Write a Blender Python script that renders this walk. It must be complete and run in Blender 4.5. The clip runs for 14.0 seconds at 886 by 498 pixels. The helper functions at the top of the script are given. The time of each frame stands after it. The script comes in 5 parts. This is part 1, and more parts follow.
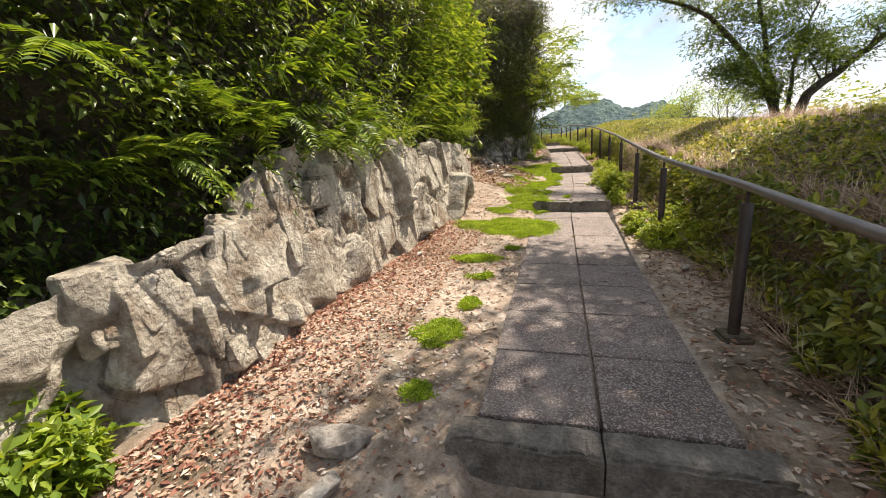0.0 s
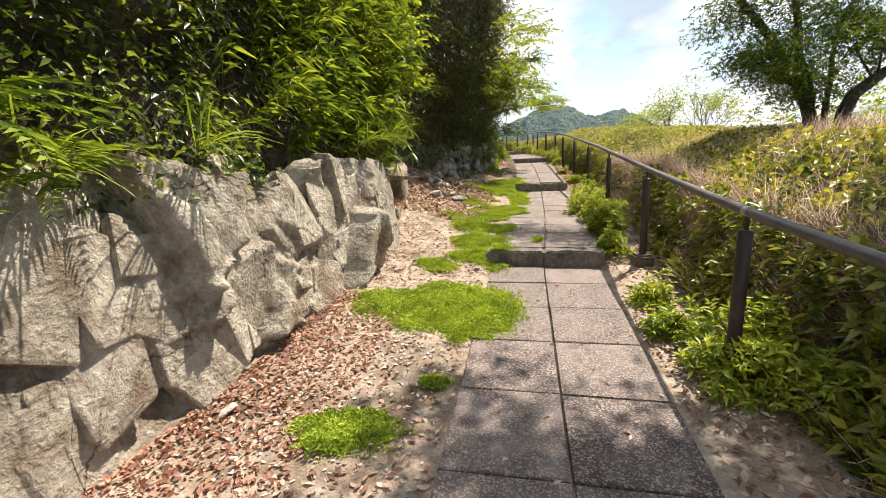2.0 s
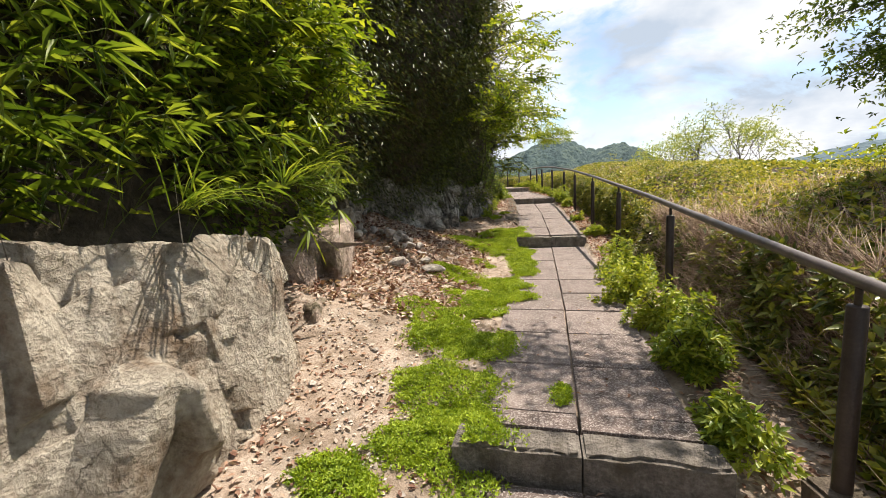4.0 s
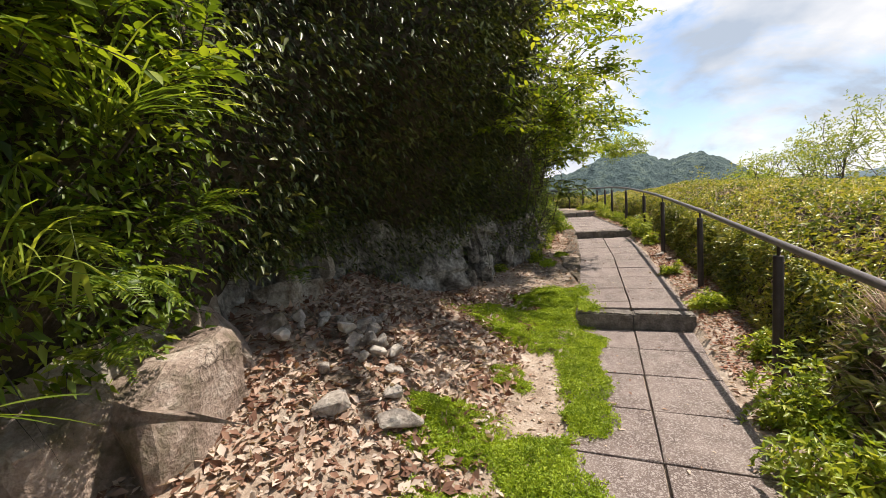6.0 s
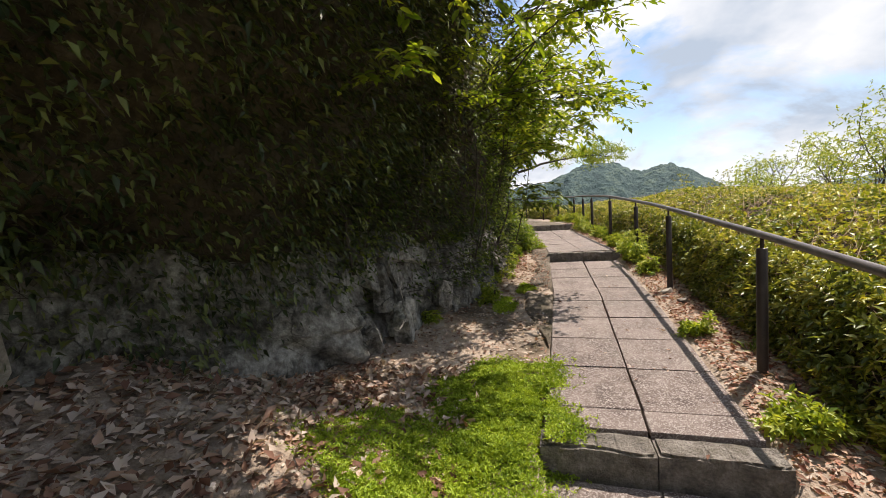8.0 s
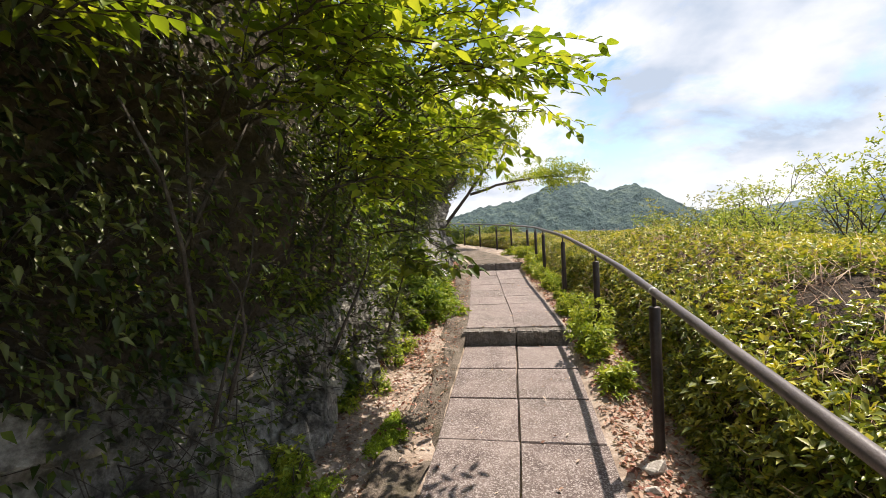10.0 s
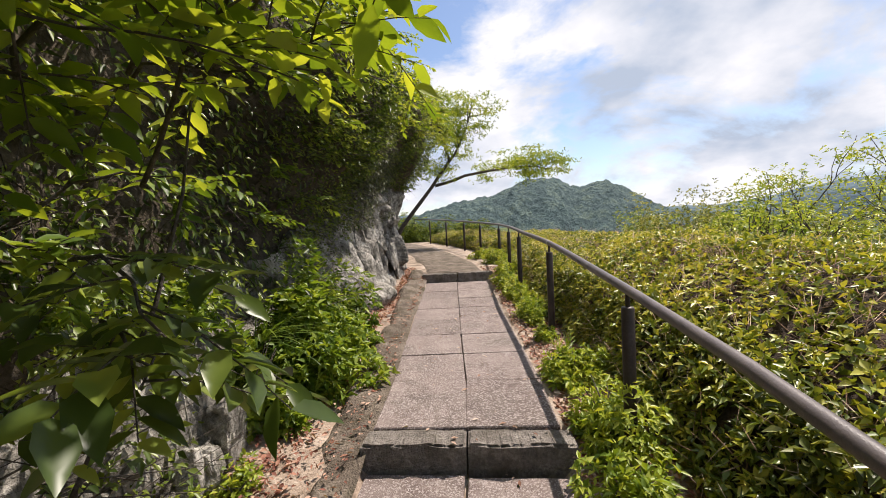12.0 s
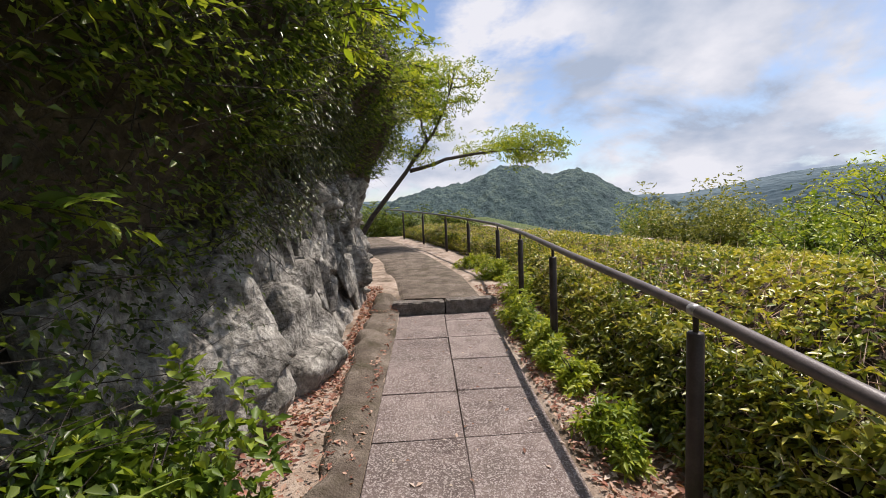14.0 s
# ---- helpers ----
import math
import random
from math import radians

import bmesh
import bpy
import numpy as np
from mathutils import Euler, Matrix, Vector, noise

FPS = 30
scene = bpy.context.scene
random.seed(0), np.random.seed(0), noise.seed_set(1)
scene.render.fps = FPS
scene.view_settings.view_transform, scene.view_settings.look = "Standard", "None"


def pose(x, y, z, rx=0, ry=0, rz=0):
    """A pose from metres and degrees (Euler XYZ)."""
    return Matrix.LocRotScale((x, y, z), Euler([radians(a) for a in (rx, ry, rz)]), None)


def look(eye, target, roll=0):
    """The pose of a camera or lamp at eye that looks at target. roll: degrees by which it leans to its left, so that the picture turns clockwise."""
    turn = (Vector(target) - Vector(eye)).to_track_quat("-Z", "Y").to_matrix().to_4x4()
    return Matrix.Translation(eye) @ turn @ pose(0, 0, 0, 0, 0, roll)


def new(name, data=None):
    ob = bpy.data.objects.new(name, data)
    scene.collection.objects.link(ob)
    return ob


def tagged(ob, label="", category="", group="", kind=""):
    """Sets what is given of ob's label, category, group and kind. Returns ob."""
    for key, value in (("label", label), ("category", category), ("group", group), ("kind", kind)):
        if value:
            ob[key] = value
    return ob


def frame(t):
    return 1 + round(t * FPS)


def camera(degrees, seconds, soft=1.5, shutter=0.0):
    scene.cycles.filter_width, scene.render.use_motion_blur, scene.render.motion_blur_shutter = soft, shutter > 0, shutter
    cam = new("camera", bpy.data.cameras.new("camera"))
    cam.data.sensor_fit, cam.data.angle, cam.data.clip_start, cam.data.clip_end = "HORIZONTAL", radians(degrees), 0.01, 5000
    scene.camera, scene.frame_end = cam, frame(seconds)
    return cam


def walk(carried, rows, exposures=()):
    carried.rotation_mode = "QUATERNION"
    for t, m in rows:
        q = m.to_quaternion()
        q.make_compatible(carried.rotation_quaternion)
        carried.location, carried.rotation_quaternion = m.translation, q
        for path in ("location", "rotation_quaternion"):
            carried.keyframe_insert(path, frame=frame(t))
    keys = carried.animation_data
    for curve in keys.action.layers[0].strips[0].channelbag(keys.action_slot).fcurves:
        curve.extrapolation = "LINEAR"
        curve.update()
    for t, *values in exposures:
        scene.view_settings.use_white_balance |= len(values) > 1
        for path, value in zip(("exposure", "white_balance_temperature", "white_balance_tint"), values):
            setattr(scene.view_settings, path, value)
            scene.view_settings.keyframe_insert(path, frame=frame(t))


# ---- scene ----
cam = camera(94.6, 14.0, soft=0.8)
METRES, EYE, TILT, LEAN, TURN = 20.0, 1.4, -12.5, 3.0, 15.0
ROWS = [
    (0.0, 0.0, 0.0, 0.0, 0.0, -0.0, -0.0),
    (0.5, 0.0117, 0.0353, 0.011, -0.22, 0.06, 0.05),
    (1.0, 0.0164, 0.0736, 0.0177, -0.58, -0.01, 0.09),
    (1.5, 0.0292, 0.1054, 0.0301, -1.77, 0.09, 0.29),
    (2.0, 0.0384, 0.1336, 0.0415, -4.27, 0.63, 0.55),
    (2.5, 0.0464, 0.1662, 0.0525, -7.01, 1.56, 0.84),
    (3.0, 0.0534, 0.1973, 0.065, -7.96, 2.85, 0.99),
    (5.5, 0.1041, 0.361, 0.1172, 4.61, 6.94, -0.22),
    (6.0, 0.1112, 0.3909, 0.1355, 4.79, 7.29, -0.33),
    (6.5, 0.1219, 0.4192, 0.1461, 4.25, 7.6, -0.28),
    (7.0, 0.1265, 0.4524, 0.1527, 3.51, 7.98, -0.16),
    (9.5, 0.1917, 0.6238, 0.2022, -1.15, 9.74, 0.33),
    (10.0, 0.2124, 0.6544, 0.2248, -2.08, 10.81, 0.53),
    (10.5, 0.2213, 0.6746, 0.2337, -3.26, 11.65, 0.71),
    (11.0, 0.2259, 0.7082, 0.2434, -4.36, 11.49, 0.83),
    (11.5, 0.241, 0.7392, 0.2526, -5.11, 10.82, 0.95),
    (12.0, 0.2459, 0.7726, 0.2581, -5.54, 9.98, 1.0),
    (12.5, 0.2551, 0.8076, 0.2696, -5.73, 9.14, 1.01),
    (13.0, 0.2548, 0.8407, 0.2754, -5.95, 8.37, 1.07),
    (13.5, 0.2567, 0.8727, 0.2901, -6.33, 7.98, 1.06),
    (14.0, 0.2543, 0.9016, 0.3011, -9.25, 8.0, 1.49),
]
walk(cam, [(t, pose(0, 0, EYE, TILT, LEAN, TURN) @ pose(METRES * x, METRES * y, METRES * z, 90 + pitch, roll, yaw)) for t, x, y, z, yaw, pitch, roll in ROWS],
     exposures=[(0.0, 0.93, 6950, 10), (1.0, 0.9, 6900, 10), (2.0, 0.92, 6900, 10), (3.0, 0.82, 6900, 10), (5.5, 0.58, 6750, 12), (7.0, 0.5, 6750, 12), (9.5, 0.7, 6700, 13), (10.0, 0.7, 6700, 13), (11.0, 0.58, 6650, 14), (12.0, 0.5, 6650, 15), (13.0, 0.42, 6550, 15), (14.0, 0.24, 6450, 16)])

# ---------------------------------------------------------------- world and light
SUN_AZ, SUN_EL = 39.0, 59.5     # degrees: clockwise from +y, and above the horizon


def build_world():
    w = bpy.data.worlds.new("sky")
    scene.world = w
    w.use_nodes = True
    nt = w.node_tree
    nt.nodes.clear()
    n, l = nt.nodes.new, nt.links.new
    out, bg = n("ShaderNodeOutputWorld"), n("ShaderNodeBackground")
    sky = n("ShaderNodeTexSky")
    sky.sky_type, sky.sun_disc = "NISHITA", False
    sky.sun_elevation, sky.sun_rotation = radians(SUN_EL), radians(SUN_AZ)
    sky.air_density, sky.dust_density, sky.ozone_density = 1.0, 0.6, 2.0
    scale = n("ShaderNodeVectorMath")
    scale.operation = "SCALE"
    scale.inputs["Scale"].default_value = 0.115
    l(sky.outputs[0], scale.inputs[0])
    # clouds on a flat layer overhead: the direction divided by its height
    co, sep = n("ShaderNodeTexCoord"), n("ShaderNodeSeparateXYZ")
    l(co.outputs["Generated"], sep.inputs[0])
    add = n("ShaderNodeMath"); add.operation = "ADD"; add.inputs[1].default_value = 0.42
    mx = n("ShaderNodeMath"); mx.operation = "MAXIMUM"; mx.inputs[1].default_value = 0.0
    l(sep.outputs["Z"], mx.inputs[0]); l(mx.outputs[0], add.inputs[0])
    div = n("ShaderNodeVectorMath"); div.operation = "DIVIDE"
    comb = n("ShaderNodeCombineXYZ")
    for i in range(3):
        l(add.outputs[0], comb.inputs[i])
    l(co.outputs["Generated"], div.inputs[0]); l(comb.outputs[0], div.inputs[1])
    mp = n("ShaderNodeMapping"); mp.inputs["Location"].default_value = CLOUD_OFFSET
    l(div.outputs[0], mp.inputs[0])
    big, fine = n("ShaderNodeTexNoise"), n("ShaderNodeTexNoise")
    big.inputs["Scale"].default_value, big.inputs["Detail"].default_value, big.inputs["Roughness"].default_value = 1.35, 10, 0.6
    big.inputs["Distortion"].default_value = 0.25
    fine.inputs["Scale"].default_value, fine.inputs["Detail"].default_value = 2.6, 9
    l(mp.outputs[0], big.inputs["Vector"]); l(mp.outputs[0], fine.inputs["Vector"])
    cover = n("ShaderNodeValToRGB")
    cover.color_ramp.elements[0].position, cover.color_ramp.elements[1].position = 0.425, 0.52
    l(big.outputs["Fac"], cover.inputs[0])
    tone = n("ShaderNodeValToRGB")
    tone.color_ramp.elements[0].position, tone.color_ramp.elements[0].color = 0.36, (0.36, 0.43, 0.53, 1)
    tone.color_ramp.elements[1].position, tone.color_ramp.elements[1].color = 0.58, (0.70, 0.72, 0.75, 1)
    l(fine.outputs["Fac"], tone.inputs[0])
    mix = n("ShaderNodeMix"); mix.data_type = "RGBA"
    l(cover.outputs[0], mix.inputs["Factor"]); l(scale.outputs[0], mix.inputs["A"]); l(tone.outputs[0], mix.inputs["B"])
    l(mix.outputs["Result"], bg.inputs["Color"]); l(bg.outputs[0], out.inputs[0])


CLOUD_OFFSET = (0.6, 1.9, 0.0)
build_world()
sun = new("sun", bpy.data.lights.new("sun", "SUN"))
sun.data.energy, sun.data.angle, sun.data.color = 5.0, radians(0.6), (1.0, 0.93, 0.82)
az, el = radians(SUN_AZ), radians(SUN_EL)
SUNWARD = Vector((math.sin(az) * math.cos(el), math.cos(az) * math.cos(el), math.sin(el)))
sun.matrix_world = look(SUNWARD * 60, (0, 0, 0))

# ---------------------------------------------------------------- materials


def material(name, colors, scale=8.0, rough=0.85, bump=0.3, bump_scale=60.0, fine=0.35, detail=8, translucent=0.0,
             island=0.0, obj_random=0.0, stain=None, stain_scale=1.2, metal=0.0, spec=0.4, speckle=None, bump_dist=0.01, cracks=None):
    """Noise colours at two scales, bump, and hue spread by island or by object."""
    m = bpy.data.materials.new(name)
    m.use_nodes = True
    nt = m.node_tree
    n, l = nt.nodes.new, nt.links.new
    bsdf, out = nt.nodes["Principled BSDF"], nt.nodes["Material Output"]
    bsdf.inputs["Roughness"].default_value = rough
    bsdf.inputs["Metallic"].default_value = metal
    bsdf.inputs["Specular IOR Level"].default_value = spec
    geo, tc = n("ShaderNodeNewGeometry"), n("ShaderNodeTexCoord")
    pos = geo.outputs["Position"]
    noise_a, noise_b = n("ShaderNodeTexNoise"), n("ShaderNodeTexNoise")
    for nd, s in ((noise_a, scale), (noise_b, bump_scale)):
        nd.inputs["Scale"].default_value, nd.inputs["Detail"].default_value, nd.inputs["Roughness"].default_value = s, detail, 0.62
        l(pos, nd.inputs["Vector"])
    mixf = n("ShaderNodeMath"); mixf.operation = "MULTIPLY_ADD"
    mixf.inputs[1].default_value = fine
    l(noise_b.outputs["Fac"], mixf.inputs[0])
    sub = n("ShaderNodeMath"); sub.operation = "SUBTRACT"; sub.inputs[1].default_value = fine * 0.5
    l(noise_a.outputs["Fac"], sub.inputs[0]); l(sub.outputs[0], mixf.inputs[2])
    fac = mixf.outputs[0]
    for src, amount in ((geo.outputs["Random Per Island"], island), (n("ShaderNodeObjectInfo").outputs["Random"], obj_random)):
        if amount:
            ma = n("ShaderNodeMath"); ma.operation = "MULTIPLY_ADD"; ma.inputs[1].default_value = amount
            su = n("ShaderNodeMath"); su.operation = "SUBTRACT"; su.inputs[1].default_value = amount * 0.5
            l(src, ma.inputs[0]); l(fac, su.inputs[0]); l(su.outputs[0], ma.inputs[2])
            fac = ma.outputs[0]
    ramp = n("ShaderNodeValToRGB")
    el_ = ramp.color_ramp.elements
    lo, hi = 0.28, 0.72
    for i, c in enumerate(colors):
        p = lo + (hi - lo) * i / max(1, len(colors) - 1)
        e = el_[i] if i < 2 else el_.new(p)
        e.position, e.color = p, (*c, 1)
    l(fac, ramp.inputs[0])
    color = ramp.outputs[0]
    if stain:
        st, sr = n("ShaderNodeTexNoise"), n("ShaderNodeValToRGB")
        st.inputs["Scale"].default_value, st.inputs["Detail"].default_value = stain_scale, 9
        st.inputs["Roughness"].default_value = 0.68
        l(pos, st.inputs["Vector"])
        sr.color_ramp.elements[0].position, sr.color_ramp.elements[1].position = 0.50, 0.66
        l(st.outputs["Fac"], sr.inputs[0])
        mm = n("ShaderNodeMix"); mm.data_type = "RGBA"
        mm.inputs["B"].default_value = (*stain, 1)
        l(sr.outputs[0], mm.inputs["Factor"]); l(color, mm.inputs["A"])
        color = mm.outputs["Result"]
    if speckle:
        vo, vr = n("ShaderNodeTexVoronoi"), n("ShaderNodeValToRGB")
        vo.inputs["Scale"].default_value = speckle[0]
        l(pos, vo.inputs["Vector"])
        sepc = n("ShaderNodeSeparateColor")
        l(vo.outputs["Color"], sepc.inputs[0])
        vr.color_ramp.elements[0].position, vr.color_ramp.elements[1].position = 0.55, 0.9
        l(sepc.outputs[0], vr.inputs[0])
        mm = n("ShaderNodeMix"); mm.data_type = "RGBA"
        mm.inputs["B"].default_value = (*speckle[1], 1)
        l(vr.outputs[0], mm.inputs["Factor"]); l(color, mm.inputs["A"])
        color = mm.outputs["Result"]
    if cracks:
        warp, ve, cr = n("ShaderNodeVectorMath"), n("ShaderNodeTexVoronoi"), n("ShaderNodeValToRGB")
        warp.operation = "MULTIPLY_ADD"
        warp.inputs[1].default_value = (0.3, 0.3, 0.3)
        l(noise_a.outputs["Color"], warp.inputs[0]); l(pos, warp.inputs[2])
        ve.feature = "DISTANCE_TO_EDGE"
        ve.inputs["Scale"].default_value = cracks[0]
        l(warp.outputs[0], ve.inputs["Vector"])
        cr.color_ramp.elements[0].position, cr.color_ramp.elements[0].color = 0.0, (1, 1, 1, 1)
        cr.color_ramp.elements[1].position, cr.color_ramp.elements[1].color = cracks[1], (0, 0, 0, 1)
        l(ve.outputs["Distance"], cr.inputs[0])
        some, sr2, mul = n("ShaderNodeTexNoise"), n("ShaderNodeValToRGB"), n("ShaderNodeMath")
        some.inputs["Scale"].default_value, some.inputs["Detail"].default_value = 2.1, 4
        l(pos, some.inputs["Vector"]); l(some.outputs["Fac"], sr2.inputs[0])
        sr2.color_ramp.elements[0].position, sr2.color_ramp.elements[1].position = 0.5, 0.62
        mul.operation = "MULTIPLY"
        l(cr.outputs[0], mul.inputs[0]); l(sr2.outputs[0], mul.inputs[1])
        mm = n("ShaderNodeMix"); mm.data_type = "RGBA"
        mm.inputs["B"].default_value = (*cracks[2], 1)
        l(mul.outputs[0], mm.inputs["Factor"]); l(color, mm.inputs["A"])
        color = mm.outputs["Result"]
    l(color, bsdf.inputs["Base Color"])
    if bump:
        bp = n("ShaderNodeBump")
        bp.inputs["Strength"].default_value, bp.inputs["Distance"].default_value = bump, bump_dist
        l(noise_b.outputs["Fac"], bp.inputs["Height"]); l(bp.outputs[0], bsdf.inputs["Normal"])
    if translucent:
        tr, ms = n("ShaderNodeBsdfTranslucent"), n("ShaderNodeMixShader")
        br = n("ShaderNodeMix"); br.data_type = "RGBA"; br.blend_type = "MULTIPLY"
        br.inputs["Factor"].default_value = 1.0
        br.inputs["B"].default_value = (1.5, 1.35, 0.6, 1)
        l(color, br.inputs["A"]); l(br.outputs["Result"], tr.inputs["Color"])
        ms.inputs[0].default_value = translucent
        l(bsdf.outputs[0], ms.inputs[1]); l(tr.outputs[0], ms.inputs[2]); l(ms.outputs[0], out.inputs[0])
    return m


M_SLAB = material("exposed_aggregate_concrete", [(0.085, 0.062, 0.056), (0.165, 0.125, 0.114), (0.25, 0.20, 0.182)], 5, 0.9, 0.9, 150, 0.5,
                  speckle=(125, (0.37, 0.32, 0.30)), stain=(0.125, 0.10, 0.088), stain_scale=1.6, obj_random=0.2)
M_KERB = material("rough_concrete_kerb", [(0.10, 0.09, 0.08), (0.19, 0.165, 0.145), (0.30, 0.27, 0.24)], 9, 0.95, 1.0, 50, 0.7, stain=(0.10, 0.085, 0.065), stain_scale=5.0, bump_dist=0.03)
M_CONC = material("worn_concrete", [(0.075, 0.056, 0.042), (0.15, 0.118, 0.092), (0.26, 0.215, 0.175)], 4, 0.95, 0.9, 60, 0.6, stain=(0.075, 0.062, 0.036), stain_scale=2.6, bump_dist=0.03)
M_DIRT = material("dry_earth", [(0.18, 0.128, 0.092), (0.35, 0.27, 0.212), (0.50, 0.425, 0.36)], 6, 0.95, 0.8, 55, 0.5, stain=(0.09, 0.065, 0.04), stain_scale=1.3, bump_dist=0.02)
M_ROCK = material("weathered_limestone", [(0.16, 0.125, 0.095), (0.43, 0.375, 0.305), (0.65, 0.59, 0.50)], 3.2, 0.92, 1.0, 24, 0.55, 12, stain=(0.19, 0.13, 0.085), stain_scale=2.6, bump_dist=0.06, cracks=(2.7, 0.022, (0.07, 0.055, 0.04)))
M_CLIFF = material("dark_stained_cliff_rock", [(0.06, 0.054, 0.046), (0.27, 0.25, 0.22), (0.56, 0.53, 0.475)], 3.6, 0.92, 0.9, 20, 0.7, 12, stain=(0.05, 0.046, 0.035), stain_scale=3.0, bump_dist=0.06, cracks=(2.6, 0.03, (0.035, 0.03, 0.025)))
M_STONE = material("loose_stone", [(0.17, 0.142, 0.122), (0.34, 0.30, 0.265), (0.48, 0.435, 0.39)], 7, 0.92, 0.9, 30, 0.75, obj_random=0.3, bump_dist=0.02)
M_PINK = material("pinkish_weathered_rock", [(0.13, 0.092, 0.072), (0.33, 0.25, 0.205), (0.50, 0.42, 0.36)], 3.5, 0.93, 0.9, 24, 0.6, 12, stain=(0.12, 0.10, 0.06), stain_scale=2.8, bump_dist=0.04, cracks=(3.0, 0.02, (0.07, 0.05, 0.04)))
# the bushes' shade is put into the bank's dark browns
M_EARTH = material("bank_earth_shade_tone", [(0.03, 0.023, 0.015), (0.075, 0.058, 0.04), (0.14, 0.112, 0.08)], 6, 1.0, 0.8, 30, 0.5, bump_dist=0.04)
# twig brown darkened to put the hedge's inner shade into the colour
M_TWIG_SHADE = material("hedge_twigs_shade_tone", [(0.022, 0.015, 0.010), (0.05, 0.034, 0.024), (0.115, 0.076, 0.054)], 14, 1.0, 0.9, 60, 0.6, bump_dist=0.04)
M_BARK = material("grey_brown_bark", [(0.035, 0.028, 0.022), (0.075, 0.06, 0.048), (0.13, 0.11, 0.09)], 16, 0.95, 0.9, 60, 0.5, bump_dist=0.02)
M_RAIL = material("brown_painted_steel", [(0.06, 0.047, 0.045), (0.095, 0.076, 0.072), (0.14, 0.115, 0.108)], 7, 0.42, 0.15, 140, 0.3, spec=0.5)
M_POST = material("dark_brown_painted_post", [(0.022, 0.014, 0.012), (0.036, 0.024, 0.02), (0.06, 0.042, 0.036)], 7, 0.5, 0.25, 90, 0.4)
M_BAND = material("worn_bare_metal", [(0.28, 0.26, 0.25), (0.42, 0.40, 0.38)], 12, 0.4, 0.2, 90, 0.4, metal=0.6)
M_AZALEA = material("azalea_leaf", [(0.09, 0.13, 0.02), (0.20, 0.25, 0.03), (0.37, 0.38, 0.05), (0.50, 0.46, 0.09)], 1.3, 0.38, 0, 8, 0.2, 3, 0.28, island=0.5)
# azalea leaf again, darkened to carry the shade of the hedge side
M_AZ_LOW = material("azalea_leaf_shade_tone", [(0.075, 0.10, 0.02), (0.165, 0.195, 0.036), (0.33, 0.33, 0.08)], 2, 0.36, 0, 8, 0.2, 3, 0.34, island=0.5)
M_DRYTWIG = material("dry_brown_twig", [(0.19, 0.115, 0.08), (0.36, 0.24, 0.17), (0.54, 0.42, 0.32)], 4, 0.9, 0, 9, 0.2, 2, island=0.6)
M_LIME = material("young_shrub_leaf", [(0.12, 0.185, 0.02), (0.25, 0.325, 0.035), (0.41, 0.45, 0.07)], 2.5, 0.42, 0, 8, 0.2, 3, 0.38, island=0.5)
M_MOSS = material("bright_groundcover_leaf", [(0.14, 0.22, 0.012), (0.27, 0.37, 0.028), (0.40, 0.50, 0.06)], 4, 0.6, 0, 9, 0.3, 3, 0.30, island=0.5)
M_BROAD = material("broad_evergreen_leaf", [(0.036, 0.062, 0.013), (0.085, 0.13, 0.024), (0.21, 0.265, 0.05)], 1.5, 0.34, 0, 8, 0.2, 3, 0.46, island=0.55)
M_DARKLEAF = material("dark_glossy_leaf", [(0.028, 0.042, 0.012), (0.072, 0.095, 0.024), (0.17, 0.185, 0.052)], 1.5, 0.42, 0, 8, 0.2, 3, 0.15, island=0.55)
M_BAMBOO = material("bamboo_grass_leaf", [(0.055, 0.10, 0.013), (0.125, 0.195, 0.026), (0.29, 0.36, 0.06)], 1.2, 0.42, 0, 8, 0.2, 3, 0.46, island=0.55)
M_FERN = material("fern_leaf", [(0.06, 0.11, 0.013), (0.13, 0.205, 0.022), (0.28, 0.35, 0.05)], 2, 0.45, 0, 8, 0.2, 3, 0.42, island=0.4)
# yellow-greens brightened so that the colour carries sun and backlight
M_SUNLEAF = material("tree_leaf_backlit_tone", [(0.09, 0.15, 0.014), (0.20, 0.28, 0.024), (0.36, 0.41, 0.05)], 1.5, 0.5, 0, 8, 0.2, 3, 0.5, island=0.5)
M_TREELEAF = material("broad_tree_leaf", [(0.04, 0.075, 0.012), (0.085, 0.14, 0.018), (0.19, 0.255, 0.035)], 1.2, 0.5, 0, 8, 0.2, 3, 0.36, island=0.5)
M_LITTER = material("fallen_leaf", [(0.17, 0.085, 0.058), (0.36, 0.22, 0.155), (0.46, 0.33, 0.26), (0.53, 0.43, 0.365)], 1.1, 0.85, 0, 8, 0.15, 3, 0.12, island=0.75)
M_REDLITTER = material("red_fallen_leaf", [(0.17, 0.065, 0.045), (0.34, 0.155, 0.105), (0.47, 0.31, 0.235)], 2, 0.85, 0, 8, 0.15, 3, 0.12, island=0.7)
M_PALELITTER = material("pale_stone_chip", [(0.28, 0.22, 0.18), (0.42, 0.35, 0.30), (0.54, 0.47, 0.42)], 3, 0.9, 0, 8, 0.2, 3, island=0.7)
M_CULM = material("bamboo_stem", [(0.10, 0.13, 0.03), (0.20, 0.22, 0.06)], 3, 0.6, 0, 9, 0.2, 2)
# aerial haze is mixed into the hill's blue-greens
M_HILL = material("wooded_hill_haze_tint", [(0.03, 0.055, 0.062), (0.062, 0.10, 0.10), (0.115, 0.155, 0.125)], 0.045, 1.0, 0.9, 0.22, 0.7, bump_dist=6.0)
M_FIELD = material("scrub_covered_slope", [(0.035, 0.06, 0.015), (0.075, 0.105, 0.025), (0.14, 0.16, 0.05)], 0.8, 1.0, 0.9, 3.0, 0.5, bump_dist=0.3)
